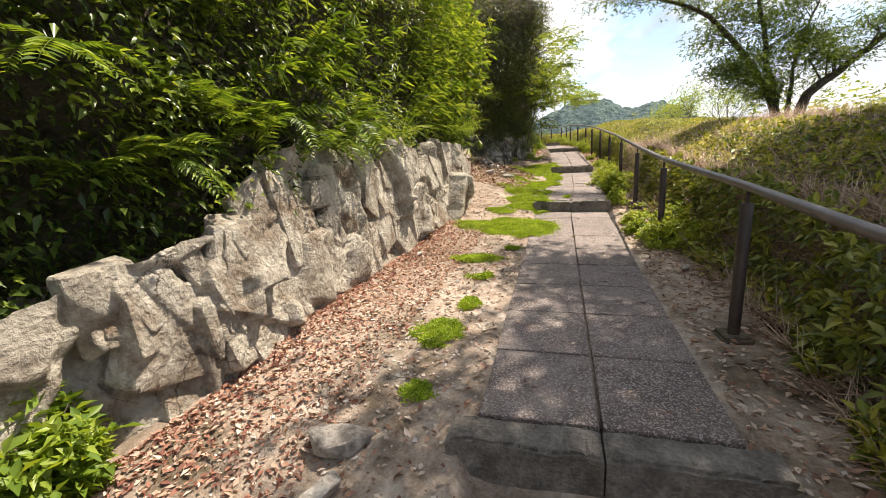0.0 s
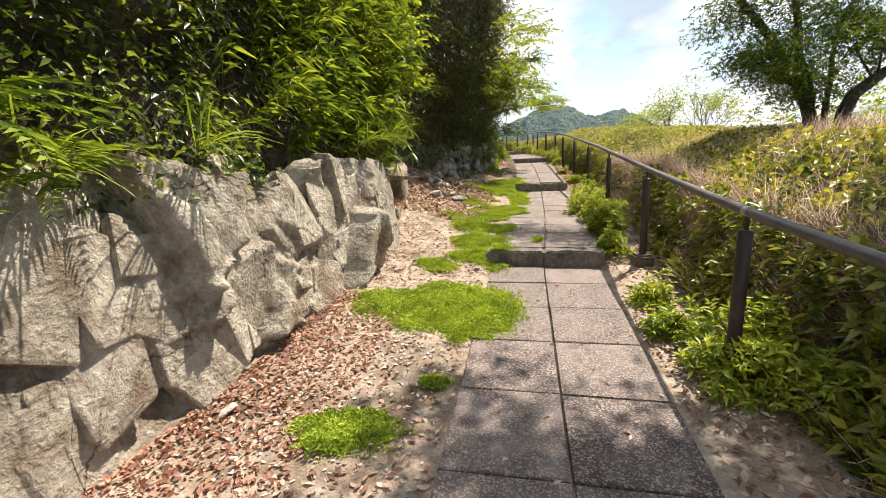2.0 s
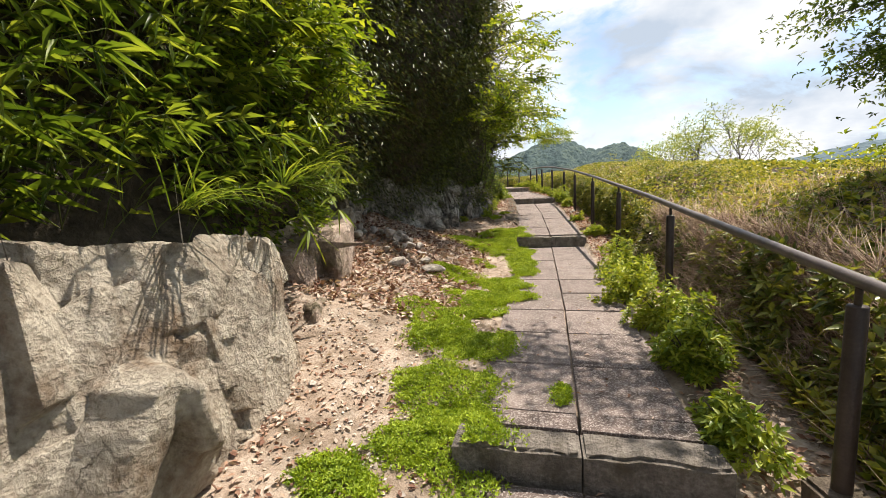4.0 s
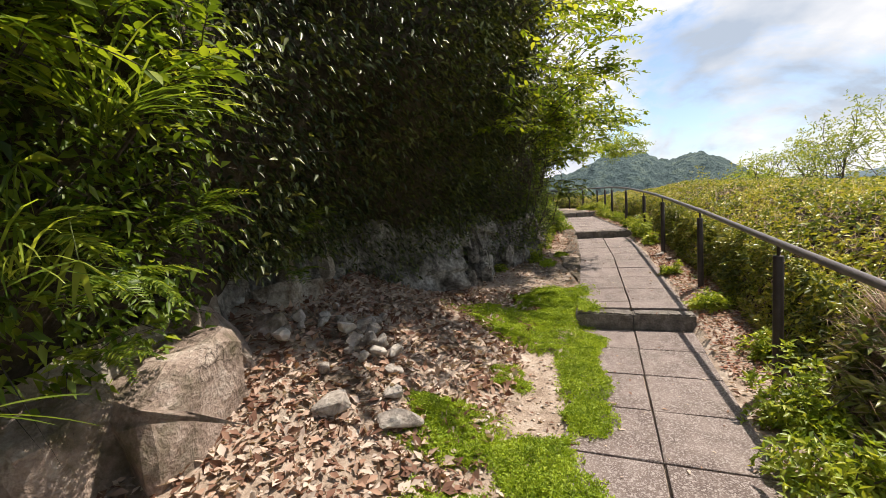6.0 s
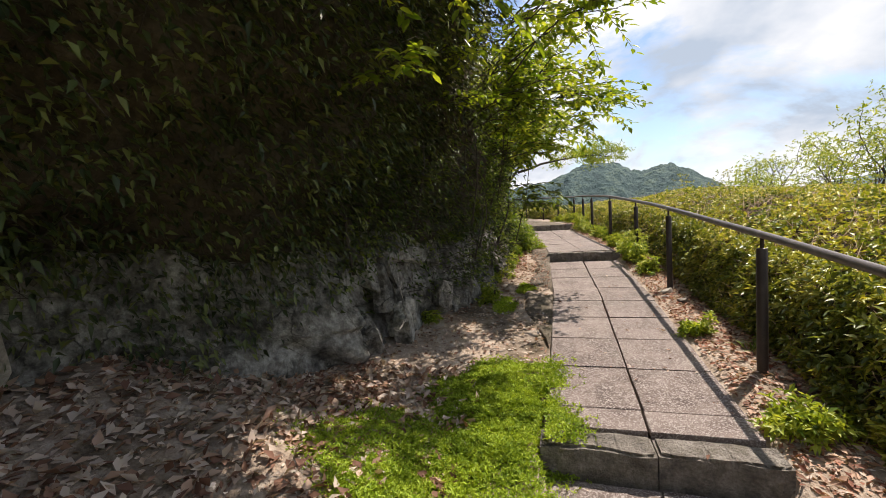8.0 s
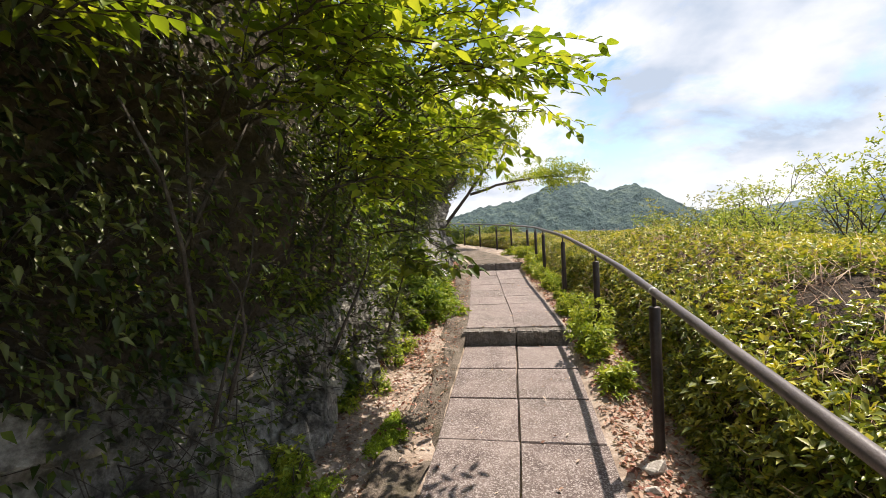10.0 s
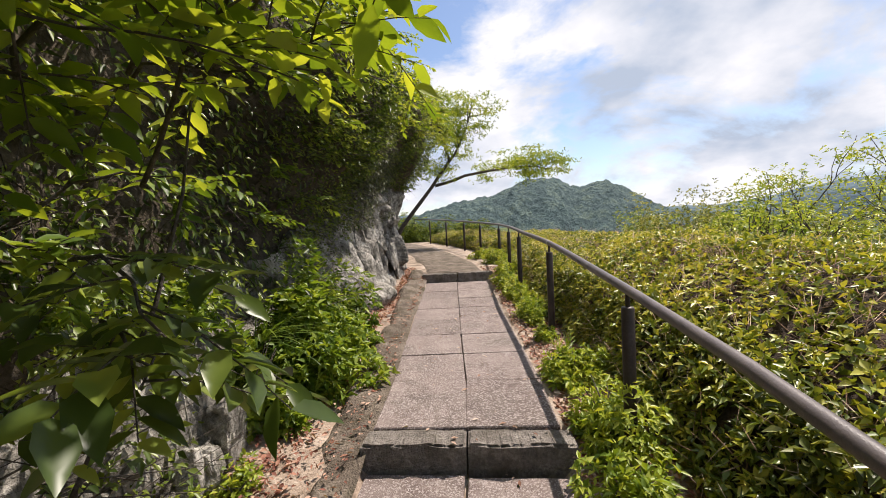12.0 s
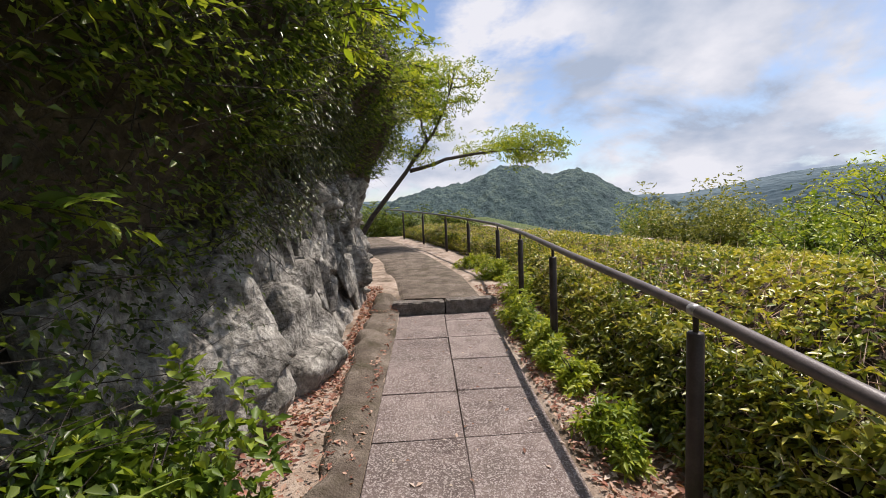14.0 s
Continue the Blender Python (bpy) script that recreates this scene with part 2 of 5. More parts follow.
# pale blue of the far ridge is haze put into its colour
M_HILLFAR = material("far_ridge_haze_tint", [(0.085, 0.13, 0.16), (0.12, 0.165, 0.19)], 0.01, 1.0, 0.3, 0.08, 0.5, bump_dist=5.0)

# ---------------------------------------------------------------- mesh helpers


def mesh_np(name, verts, faces, mat, smooth=False):
    """A mesh out of arrays: verts (n, 3), faces (m, k)."""
    me = bpy.data.meshes.new(name)
    verts, faces = np.asarray(verts, dtype=np.float32), np.asarray(faces, dtype=np.int32)
    k = faces.shape[1]
    me.vertices.add(len(verts)); me.vertices.foreach_set("co", verts.ravel())
    me.loops.add(faces.size); me.loops.foreach_set("vertex_index", faces.ravel())
    me.polygons.add(len(faces))
    me.polygons.foreach_set("loop_start", np.arange(0, faces.size, k, dtype=np.int32))
    if smooth:
        me.polygons.foreach_set("use_smooth", np.ones(len(faces), dtype=bool))
    me.update(calc_edges=True)
    me.validate()
    me.materials.append(mat)
    return me


def mesh_bm(name, bm, mat, smooth=False):
    me = bpy.data.meshes.new(name)
    if smooth:
        for f in bm.faces:
            f.smooth = True
    bm.to_mesh(me)
    bm.free()
    me.materials.append(mat)
    return me


def part(name, me, parent=None, label="", kind=""):
    ob = new(name, me)
    if parent:
        ob.parent = parent
    return tagged(ob, label, kind=kind)


def thing(name, label, category, group="", kind="", at=(0, 0, 0)):
    """An Empty at the thing's base, under which its parts go."""
    ob = new(name)
    ob.location = at
    return tagged(ob, label, category, group, kind)


def grid_faces(nu, nv):
    i = np.arange((nu - 1) * (nv - 1))
    a = (i // (nv - 1)) * nv + i % (nv - 1)
    return np.stack([a, a + nv, a + nv + 1, a + 1], 1)


def unit(v):
    return v / np.maximum(np.linalg.norm(v, axis=-1, keepdims=True), 1e-9)


def leaf_arrays(rng, P, D, length, width, fold=0.25, droop=0.15, spread=0.35, up=None):
    """Pointed leaves of two triangles, creased along the midrib: from P along D."""
    n = len(P)
    L = length * (1 + spread * (rng.random((n, 1)) * 2 - 1))
    W = L * (width / length)
    ref = unit(rng.normal(size=(n, 3)) * (1.0 if up is None else 0.4) + (0 if up is None else np.asarray(up)))
    side = unit(np.cross(D, ref))
    nor = np.cross(side, D)
    nor *= np.where(nor[:, 2:3] < 0, -1, 1)
    mid = P + D * L * 0.45 + nor * W * fold
    tip = P + D * L - np.array([0, 0, 1.0]) * L * droop
    V = np.stack([P, mid + side * W * 0.5, tip, mid - side * W * 0.5], 1).reshape(-1, 3)
    base = np.arange(n)[:, None] * 4
    F = np.concatenate([base + [0, 1, 2], base + [0, 2, 3]], 1).reshape(-1, 3)
    return V, F


def ovate_arrays(rng, P, D, length, width, fold=0.16, droop=0.2, spread=0.3):
    """Broad leaves with a rounded outline and a sunk midrib: eight triangles each."""
    n = len(P)
    L = length * (1 + spread * (rng.random((n, 1)) * 2 - 1))
    W = L * (width / length)
    side = unit(np.cross(D, unit(rng.normal(size=(n, 3)) * 0.4 + [0, 0, 1.0])))
    nor = np.cross(side, D)
    nor *= np.where(nor[:, 2:3] < 0, -1, 1)

    def at(s, w, up):
        return P + D * L * s + side * W * w + nor * W * up - np.array([0, 0, 1.0]) * L * droop * s * s
    V = np.stack([at(0, 0, 0), at(0.22, 0.38, fold), at(0.55, 0.46, fold), at(0.82, 0.22, fold * 0.6), at(1, 0, 0), at(0.82, -0.22, fold * 0.6), at(0.55, -0.46, fold), at(0.22, -0.38, fold), at(0.4, 0, 0), at(0.75, 0, 0)], 1).reshape(-1, 3)
    o = np.arange(n)[:, None] * 10
    F = np.concatenate([o + t for t in ([0, 1, 8], [1, 2, 8], [2, 9, 8], [2, 3, 9], [3, 4, 9], [4, 5, 9], [5, 6, 9], [6, 8, 9], [6, 7, 8], [7, 0, 8])], 1).reshape(-1, 3)
    return V, F


def join_arrays(chunks):
    V, F, o = [], [], 0
    for v, f in chunks:
        V.append(v); F.append(f + o); o += len(v)
    return np.concatenate(V), np.concatenate(F)


def tube_arrays(pts, radii, sides=6):
    """A tube along points, as quads split into triangles."""
    pts = np.asarray(pts, dtype=float)
    n = len(pts)
    tan = unit(np.gradient(pts, axis=0))
    ref = np.array([0.31, 0.17, 0.94]) if abs(tan[0][2]) < 0.9 else np.array([0.94, 0.31, 0.1])
    a = unit(np.cross(tan, ref))
    b = np.cross(tan, a)
    th = np.linspace(0, 2 * np.pi, sides, endpoint=False)
    r = np.broadcast_to(np.asarray(radii, dtype=float), (n,))[:, None, None]
    V = (pts[:, None] + r * (a[:, None] * np.cos(th)[None, :, None] + b[:, None] * np.sin(th)[None, :, None])).reshape(-1, 3)
    F = []
    for i in range(n - 1):
        for j in range(sides):
            p, q = i * sides + j, i * sides + (j + 1) % sides
            F += [(p, q, q + sides), (p, q + sides, p + sides)]
    V = np.concatenate([V, pts[:1], pts[-1:]])
    e = (n - 1) * sides
    for j in range(sides):
        F += [(n * sides, (j + 1) % sides, j), (n * sides + 1, e + j, e + (j + 1) % sides)]
    return V, np.array(F)


class Waves:
    """Smooth seeded noise out of sines, for arrays."""

    def __init__(self, seed, scale, octaves=4, gain=0.55):
        r = np.random.default_rng(seed)
        self.k, self.p, self.a = [], [], []
        for o in range(octaves):
            for _ in range(5):
                d = unit(r.normal(size=3))
                self.k.append(d * scale * 2 ** o * r.uniform(0.7, 1.4)); self.p.append(r.uniform(0, 6.28)); self.a.append(gain ** o)
        self.k, self.p, self.a = np.array(self.k), np.array(self.p), np.array(self.a) / 3.0

    def __call__(self, *c):
        c = np.broadcast_arrays(*c)
        out = 0
        for k, p, a in zip(self.k, self.p, self.a):
            out = out + a * np.sin(sum(k[i] * c[i] for i in range(len(c))) + p)
        return out


def table(xs, ys):
    xs, ys = np.array(xs, float), np.array(ys, float)
    return lambda v: np.interp(v, xs, ys)


# ---------------------------------------------------------------- the plan: y runs along the path, x to its right
STEPS = (1.65, 7.64, 13.68, 19.28, 25.0)
LEVELS = ((-60, 1.65, -1.4, -0.09), (1.65, 7.64, 0.09, 0.35), (7.64, 13.68, 0.53, 0.745), (13.68, 19.28, 0.935, 1.40), (19.28, 25.0, 1.56, 1.78), (25.0, 70, 1.95, 2.9))
centre = table([-10, 1.65, 4.5, 7.5, 10, 13.5, 17, 19.2, 20.1, 22, 25, 27, 30, 34, 40], [0.15, 0.22, 0.24, 0.27, 0.40, 0.50, 0.45, 0.33, 0.24, -0.04, -0.46, -0.95, -2.0, -3.6, -6.5])
HALF = 0.61
wall_x = table([-8, -2, 1.2, 2, 3.7, 5, 6.5, 7.6, 8.3, 8.8, 9.3, 9.6, 9.9, 10.5, 10.8, 11.1, 12, 12.8, 13.4, 14, 15, 15.8, 16.6, 17.4, 18.5, 19.4, 20.4, 21.4, 22, 23.4, 24.6, 26.6, 28.8, 32, 36, 42],
               [-2.5, -2.3, -2.08, -1.93, -1.90, -1.82, -1.76, -1.6, -1.68, -2.2, -2.6, -2.35, -2.2, -2.22, -2.45, -2.65, -2.75, -2.8, -2.5, -2.05, -1.7, -1.42, -1.2, -1.14, -1.14, -1.2, -1.3, -1.5, -1.55, -1.45, -1.55, -1.9, -2.6, -3.9, -6.2, -10])
wall_h = table([-8, 0, 1.4, 2.2, 2.6, 4.3, 5.0, 5.8, 7, 8.3, 8.8, 9.3, 9.8, 10.6, 11, 11.3, 12, 12.8, 13.6, 14.5, 15.5, 17, 18, 19, 20, 21.3, 22.2, 24.7, 26.4, 29, 32, 40],
               [0.6, 0.85, 0.95, 0.95, 1.2, 1.3, 1.4, 1.3, 1.25, 1.1, 0.6, 0.8, 1.0, 1.05, 1.1, 1.4, 1.95, 1.9, 1.5, 1.15, 1.05, 1.1, 1.15, 1.1, 0.95, 1.25, 1.75, 2.05, 1.8, 1.2, 1.0, 1.0])
alcove = table([8.5, 9.2, 10.5, 11.3, 13.0, 14.3], [0, 0.17, 0.19, 0.29, 0.27, 0.0])
rail_x = table([-12, 0, 1.8, 3, 5.3, 7.5, 11, 14.7, 17.4, 18.3, 19.3, 20.4, 21.5, 23.2, 25, 27, 29, 31, 34, 37, 42], [0.9, 1.02, 1.08, 1.16, 1.22, 1.31, 1.44, 1.43, 1.36, 1.34, 1.27, 1.16, 1.04, 0.80, 0.62, 0.35, -0.25, -0.95, -2.2, -3.6, -6.3])


def level(y):
    """The walking surface's height."""
    y = np.clip(np.asarray(y, float), -59, 69)
    out = np.zeros_like(y)
    for a, b, c, d in LEVELS:
        out = np.where((y >= a) & (y < b), c + (d - c) * (y - a) / (b - a), out)
    return out


def soft_level(y):
    return sum(level(np.asarray(y, float) + d) for d in np.linspace(-0.9, 0.9, 13)) / 13


_g1, _g2 = Waves(3, 1.6, 4), Waves(4, 0.35, 3)


def ground(x, y):
    """The height of the earth round the slabs."""
    x, y = np.asarray(x, float), np.asarray(y, float)
    s = soft_level(y)
    low = np.minimum(np.minimum(level(y - 0.35), level(y + 0.35)), level(y)) - 0.022
    off = np.abs(x - centre(y))
    w = np.clip((off - HALF + 0.02) / 0.07, 0, 1)
    side = s - 0.015 + 0.02 * _g1(x, y)
    left = np.clip((centre(y) - HALF - x) / 1.3, 0, 2)
    side = side + 0.05 * left * left
    side = side + alcove(y) * np.clip(centre(y) - HALF - x - 0.4, 0, 2.3)
    right = np.clip(x - centre(y) - 1.3, 0, 1e4)
    side = side + 0.06 * np.clip(right, 0, 3) - 0.28 * np.clip(right - 5.5, 0, 60) - 0.02 * np.clip(right - 60, 0, 400)
    z = low * (1 - w) + side * w
    far = np.clip((np.abs(y - 15) - 45) / 60, 0, 1)
    z = z - far * 14 * (x > -60)
    return z + 0.25 * _g2(x * 0.3, y * 0.3) * np.clip((right - 5) / 6, 0, 1)

# ---------------------------------------------------------------- ground, rock wall, bank, far hills


def axis(lo, hi, step, far):
    """Even steps between lo and hi, widening steps out to far on both sides."""
    mid = list(np.arange(lo, hi + 1e-6, step))
    up, d, v = [], step, hi
    while v < far:
        d *= 1.45; v += d; up.append(v)
    dn, d, v = [], step, lo
    while v > -far:
        d *= 1.45; v -= d; dn.append(v)
    return np.array(dn[::-1] + mid + up)


def build_ground():
    xs, ys = axis(-3.6, 2.6, 0.07, 1500), axis(-1.5, 36, 0.09, 1500)
    X, Y = np.meshgrid(xs, ys, indexing="ij")
    Z = ground(X, Y)
    me = mesh_np("ground", np.stack([X, Y, Z], -1).reshape(-1, 3), grid_faces(len(xs), len(ys)), M_DIRT, True)
    me.materials.append(M_FIELD)
    cx, cy = (X[1:, 1:] + X[:-1, :-1]).ravel() / 2, (Y[1:, 1:] + Y[:-1, :-1]).ravel() / 2
    me.polygons.foreach_set("material_index", ((cx > 4.5) | (cy > 42) | (cy < -8) | (cx < -9)).astype(np.int32))
    tagged(new("ground", me), "dry brown earth beside the paved path", "ground", kind="structure")


class Facets:
    """Blocky rock relief: every cell of a seeded scatter is a plane of its own offset and tilt."""

    def __init__(self, seed, lo, hi, cells, stretch=1.0, depth=0.12, tilt=0.35, gap=0.045):
        r = np.random.default_rng(seed)
        self.c = np.stack([r.uniform(lo[0], hi[0], cells), r.uniform(lo[1], hi[1], cells)], 1)
        self.o, self.t = r.normal(size=cells) * depth, r.normal(size=(cells, 2)) * tilt
        self.s, self.gap = stretch, gap

    def __call__(self, u, v):
        sh = u.shape
        q = np.stack([u.ravel(), v.ravel()], 1)
        out = np.zeros(len(q))
        for i in range(0, len(q), 4000):
            d = q[i:i + 4000, None] - self.c[None]
            e = d[..., 0] ** 2 + (d[..., 1] / self.s) ** 2
            k = np.argpartition(e, 1, axis=1)[:, :2]
            ee = np.take_along_axis(e, k, 1)
            first = np.where(ee[:, 0] < ee[:, 1], k[:, 0], k[:, 1])
            a, b = np.sqrt(ee.min(1)), np.sqrt(ee.max(1))
            dd = q[i:i + 4000] - self.c[first]
            crack = np.clip((b - a) / 0.022, 0, 1)
            out[i:i + 4000] = self.o[first] + (dd * self.t[first]).sum(1) - self.gap * (1 - crack)
        return out.reshape(sh)


_w1, _w2 = Waves(11, 2.2, 5, 0.6), Waves(12, 0.6, 3)


def block_mesh(seed, mat):
    """An angular, flat-faced piece of fractured rock, about two units across."""
    rng = np.random.default_rng(seed)
    bm = bmesh.new()
    for p in np.sign(rng.normal(size=(16, 3))) * rng.uniform(0.55, 1.0, (16, 3)):
        bm.verts.new(p)
    bmesh.ops.convex_hull(bm, input=bm.verts)
    for v in [v for v in bm.verts if not v.link_faces]:
        bm.verts.remove(v)
    bmesh.ops.bevel(bm, geom=bm.edges[:], offset=0.05, segments=1, affect="EDGES")
    return mesh_bm("block", bm, mat)


def crag_mesh(seed, mat):
    """A broken rock: a fractured block with uneven, pitted faces and worn edges."""
    rng = np.random.default_rng(seed)
    bm = bmesh.new()
    for p in np.sign(rng.normal(size=(14, 3))) * rng.uniform(0.5, 1.0, (14, 3)):
        bm.verts.new(p)
    bmesh.ops.convex_hull(bm, input=bm.verts)
    for v in [v for v in bm.verts if not v.link_faces]:
        bm.verts.remove(v)
    bmesh.ops.bevel(bm, geom=bm.edges[:], offset=0.09, segments=1, affect="EDGES")
    bmesh.ops.triangulate(bm, faces=bm.faces[:])
    bmesh.ops.subdivide_edges(bm, edges=[e for e in bm.edges if e.calc_length() > 0.35], cuts=2, use_grid_fill=True)
    bmesh.ops.triangulate(bm, faces=bm.faces[:])
    for v in bm.verts:
        v.co += noise.noise_vector(v.co * 2.3 + Vector((seed * 1.7, 0, 0))) * 0.13
    return mesh_bm("crag", bm, mat)


def build_rock_wall():
    us, vs = np.concatenate([np.arange(-7, 0, 0.06), np.arange(0, 12, 0.026), np.arange(12, 21, 0.045), np.arange(21, 27, 0.034), np.arange(27, 41, 0.08)]), np.linspace(0, 1, 64)
    Y, V = np.meshgrid(us, vs, indexing="ij")
    H = wall_h(Y) * (1 + np.interp(Y, [1, 3], [0.3, 1]) * (0.16 * _w2(Y, 0 * Y) + 0.10 * _w1(Y, 0 * Y + 2.0)))
    base = soft_level(Y) - 0.12
    Z = base + V * (H + 0.12)
    big, small = Facets(21, (-7, -0.2), (41, 4.5), 300, 1.2, 0.07, 0.13, 0.09), Facets(22, (-7, -0.2), (41, 4.5), 1500, 1.4, 0.034, 0.16, 0.04)
    rel = Z - base
    wy, wr = Y + 0.02 * _w1(Y, rel, 1.0), rel + 0.02 * _w1(Y, rel, 5.0)
    d = big(wy, wr) + small(wy, wr) + 0.008 * _w1(Y * 3, rel * 3, Y * 0)
    for _ in range(1):
        e = np.pad(d, 1, mode="edge")
        d = (e[:-2, 1:-1] + e[2:, 1:-1] + e[1:-1, :-2] + e[1:-1, 2:] + 2 * d) / 6
    d = d + 0.006 * _w1(Y * 9, rel * 9, Y * 0)
    X = wall_x(Y) - np.interp(Y, [8, 9, 20, 22], [0.13, 0.26, 0.3, 0.27]) * V * H ** 0.9 - 0.2 * np.clip(V * H - 0.95, 0, 2) * np.clip((9 - Y) / 1.0, 0, 1) + d * np.clip(V * 6, 0.3, 1) * np.interp(Y, [0.6, 2.2, 20, 22], [0.6, 1, 1, 1.5])
    me = mesh_np("rock_wall", np.stack([X, Y, Z], -1).reshape(-1, 3), grid_faces(len(us), len(vs)), M_ROCK)
    me.materials.append(M_CLIFF)
    me.polygons.foreach_set("material_index", ((Y[1:, 1:] + Y[:-1, :-1]).ravel() / 2 > 10.95).astype(np.int32))
    wall = tagged(new("rock_wall", me), "pale grey weathered rock face along the path", "rock wall", kind="structure")
    r = random.Random(77)
    pale, dark = [block_mesh(i, M_ROCK) for i in range(10)], [block_mesh(40 + i, M_CLIFF) for i in range(8)]
    for i in range(300):
        y = r.uniform(1.4, 8.5) if i < 150 else r.uniform(14.6, 19.2) if i < 220 else r.uniform(21.3, 28)
        h = r.random() * float(wall_h(y)) * (0.82 if i < 150 else 0.92)
        lean = 0.13 if y < 9 else 0.27
        s = r.choice((0.4, 0.5, 0.65, 0.85, 1.15))
        x = float(wall_x(y)) - lean * h - 0.2 * max(0.0, h - 0.95) * (y < 9) - 0.045
        ob = part("block", r.choice(pale if i < 150 else dark), wall)
        ob.matrix_basis = pose(x, y, float(soft_level(y)) + h, r.uniform(-28, 28), r.uniform(-16, -4), r.uniform(-14, 14)) @ Matrix.Diagonal((0.05 + 0.035 * s, 0.22 * s * r.uniform(0.7, 1.4), 0.27 * s * r.uniform(0.8, 1.6), 1))
    for y, h, sx, sy, sz in ((11.85, 1.15, 0.10, 0.11, 0.46), (12.0, 0.75, 0.16, 0.24, 0.20), (12.55, 1.2, 0.08, 0.07, 0.42), (11.6, 0.8, 0.14, 0.2, 0.24)):
        ob = part("block", r.choice(pale), wall, "pale water-streaked rock rib")
        ob.matrix_basis = pose(float(wall_x(y)) - 0.22 * h + 0.14, y, float(soft_level(y)) + h, r.uniform(-5, 5), -9, r.uniform(-14, 14)) @ Matrix.Diagonal((sx, sy, sz, 1))


# the outer face of the greenery on the left, by height above the path
_rows_y = [-8, 0, 2, 4, 6, 8, 9.5, 11, 12.2, 13.2, 14, 16, 18, 19, 20.5, 22, 24, 26, 28, 30, 33, 40]
_h_keys = np.array([0.3, 1.2, 2.2, 3.2, 4.6, 7.0])
_face = np.array([
    [-2.5, -2.5, -2.5, -2.4, -2.3, -2.0], [-2.3, -2.4, -2.45, -2.45, -2.4, -2.3], [-2.2, -2.35, -2.3, -2.3, -2.3, -2.2],
    [-2.1, -2.3, -2.35, -2.1, -2.0, -2.0], [-2.0, -2.25, -2.45, -2.0, -1.85, -1.9], [-1.9, -2.2, -2.2, -2.3, -2.6, -3.2],
    [-2.5, -2.3, -2.2, -2.5, -3.0, -3.8], [-2.6, -2.5, -2.25, -2.1, -2.1, -2.3], [-2.8, -2.7, -2.0, -1.3, -1.1, -1.1], [-2.7, -2.6, -1.7, -0.8, -0.5, -0.5],
    [-2.1, -2.05, -1.5, -0.85, -0.6, -0.6], [-1.4, -1.4, -1.15, -0.8, -0.7, -0.8], [-1.2, -1.3, -1.3, -1.35, -1.8, -2.4],
    [-1.2, -1.35, -1.35, -1.4, -1.9, -2.6], [-1.25, -1.3, -1.2, -1.15, -1.7, -2.6], [-1.55, -1.75, -1.3, -0.95, -1.3, -2.4],
    [-1.6, -1.95, -1.75, -1.0, -1.2, -2.6], [-1.9, -2.2, -2.0, -1.05, -1.1, -2.5], [-2.6, -2.7, -2.1, -1.4, -1.2, -2.6],
    [-3.2, -3.1, -2.6, -1.9, -1.7, -3.2], [-4.4, -4.4, -4.4, -4.4, -4.4, -6.0], [-9, -9, -9, -9, -9, -10]])
_lump, _lump2, _lump3 = Waves(31, 1.5, 3), Waves(32, 4.5, 3), Waves(33, 0.95, 2)
ridge = table([-8, 0, 8, 14, 18, 20, 22, 24, 27, 30, 33, 40], [4.6, 4.8, 4.9, 5.4, 5.2, 4.9, 4.7, 4.6, 4.5, 4.0, 2.4, 1.5])


def green_face(y, h):
    """x of the greenery's outer face at y, h metres above the path."""
    y, h = np.broadcast_arrays(np.asarray(y, float), np.asarray(h, float))
    cols = np.stack([np.interp(y, _rows_y, _face[:, i]) for i in range(6)], -1)
    k = np.clip(np.searchsorted(_h_keys, h) - 1, 0, 4)
    f = np.clip((h - _h_keys[k]) / (_h_keys[k + 1] - _h_keys[k]), 0, 1)
    a = np.take_along_axis(cols, k[..., None], -1)[..., 0]
    b = np.take_along_axis(cols, (k + 1)[..., None], -1)[..., 0]
    top = ridge(y)
    back = np.clip((h - top + 0.9) / 0.9, 0, 1.6) ** 2 * 1.1
    return a + (b - a) * f - back + 0.22 * _lump(y, h) + 0.11 * _lump2(y, h) + np.interp(y, [9, 11, 19, 21], [0, 0.2, 0.12, 0.05]) * _lump3(y, h)


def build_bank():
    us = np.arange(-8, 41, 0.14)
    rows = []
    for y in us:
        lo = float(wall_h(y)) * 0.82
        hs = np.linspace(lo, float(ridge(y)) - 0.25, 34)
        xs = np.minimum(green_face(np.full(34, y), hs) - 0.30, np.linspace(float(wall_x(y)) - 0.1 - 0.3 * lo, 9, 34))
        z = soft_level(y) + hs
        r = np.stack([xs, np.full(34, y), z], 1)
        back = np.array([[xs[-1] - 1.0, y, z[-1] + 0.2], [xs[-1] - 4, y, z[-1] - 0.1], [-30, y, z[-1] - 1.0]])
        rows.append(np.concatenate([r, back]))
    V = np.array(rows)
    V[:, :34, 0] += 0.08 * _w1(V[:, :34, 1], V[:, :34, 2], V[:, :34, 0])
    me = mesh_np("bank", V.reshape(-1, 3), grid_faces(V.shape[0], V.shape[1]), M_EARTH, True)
    tagged(new("bank", me), "steep earth bank behind the bushes, coloured dark for their shade", "bank", kind="structure")


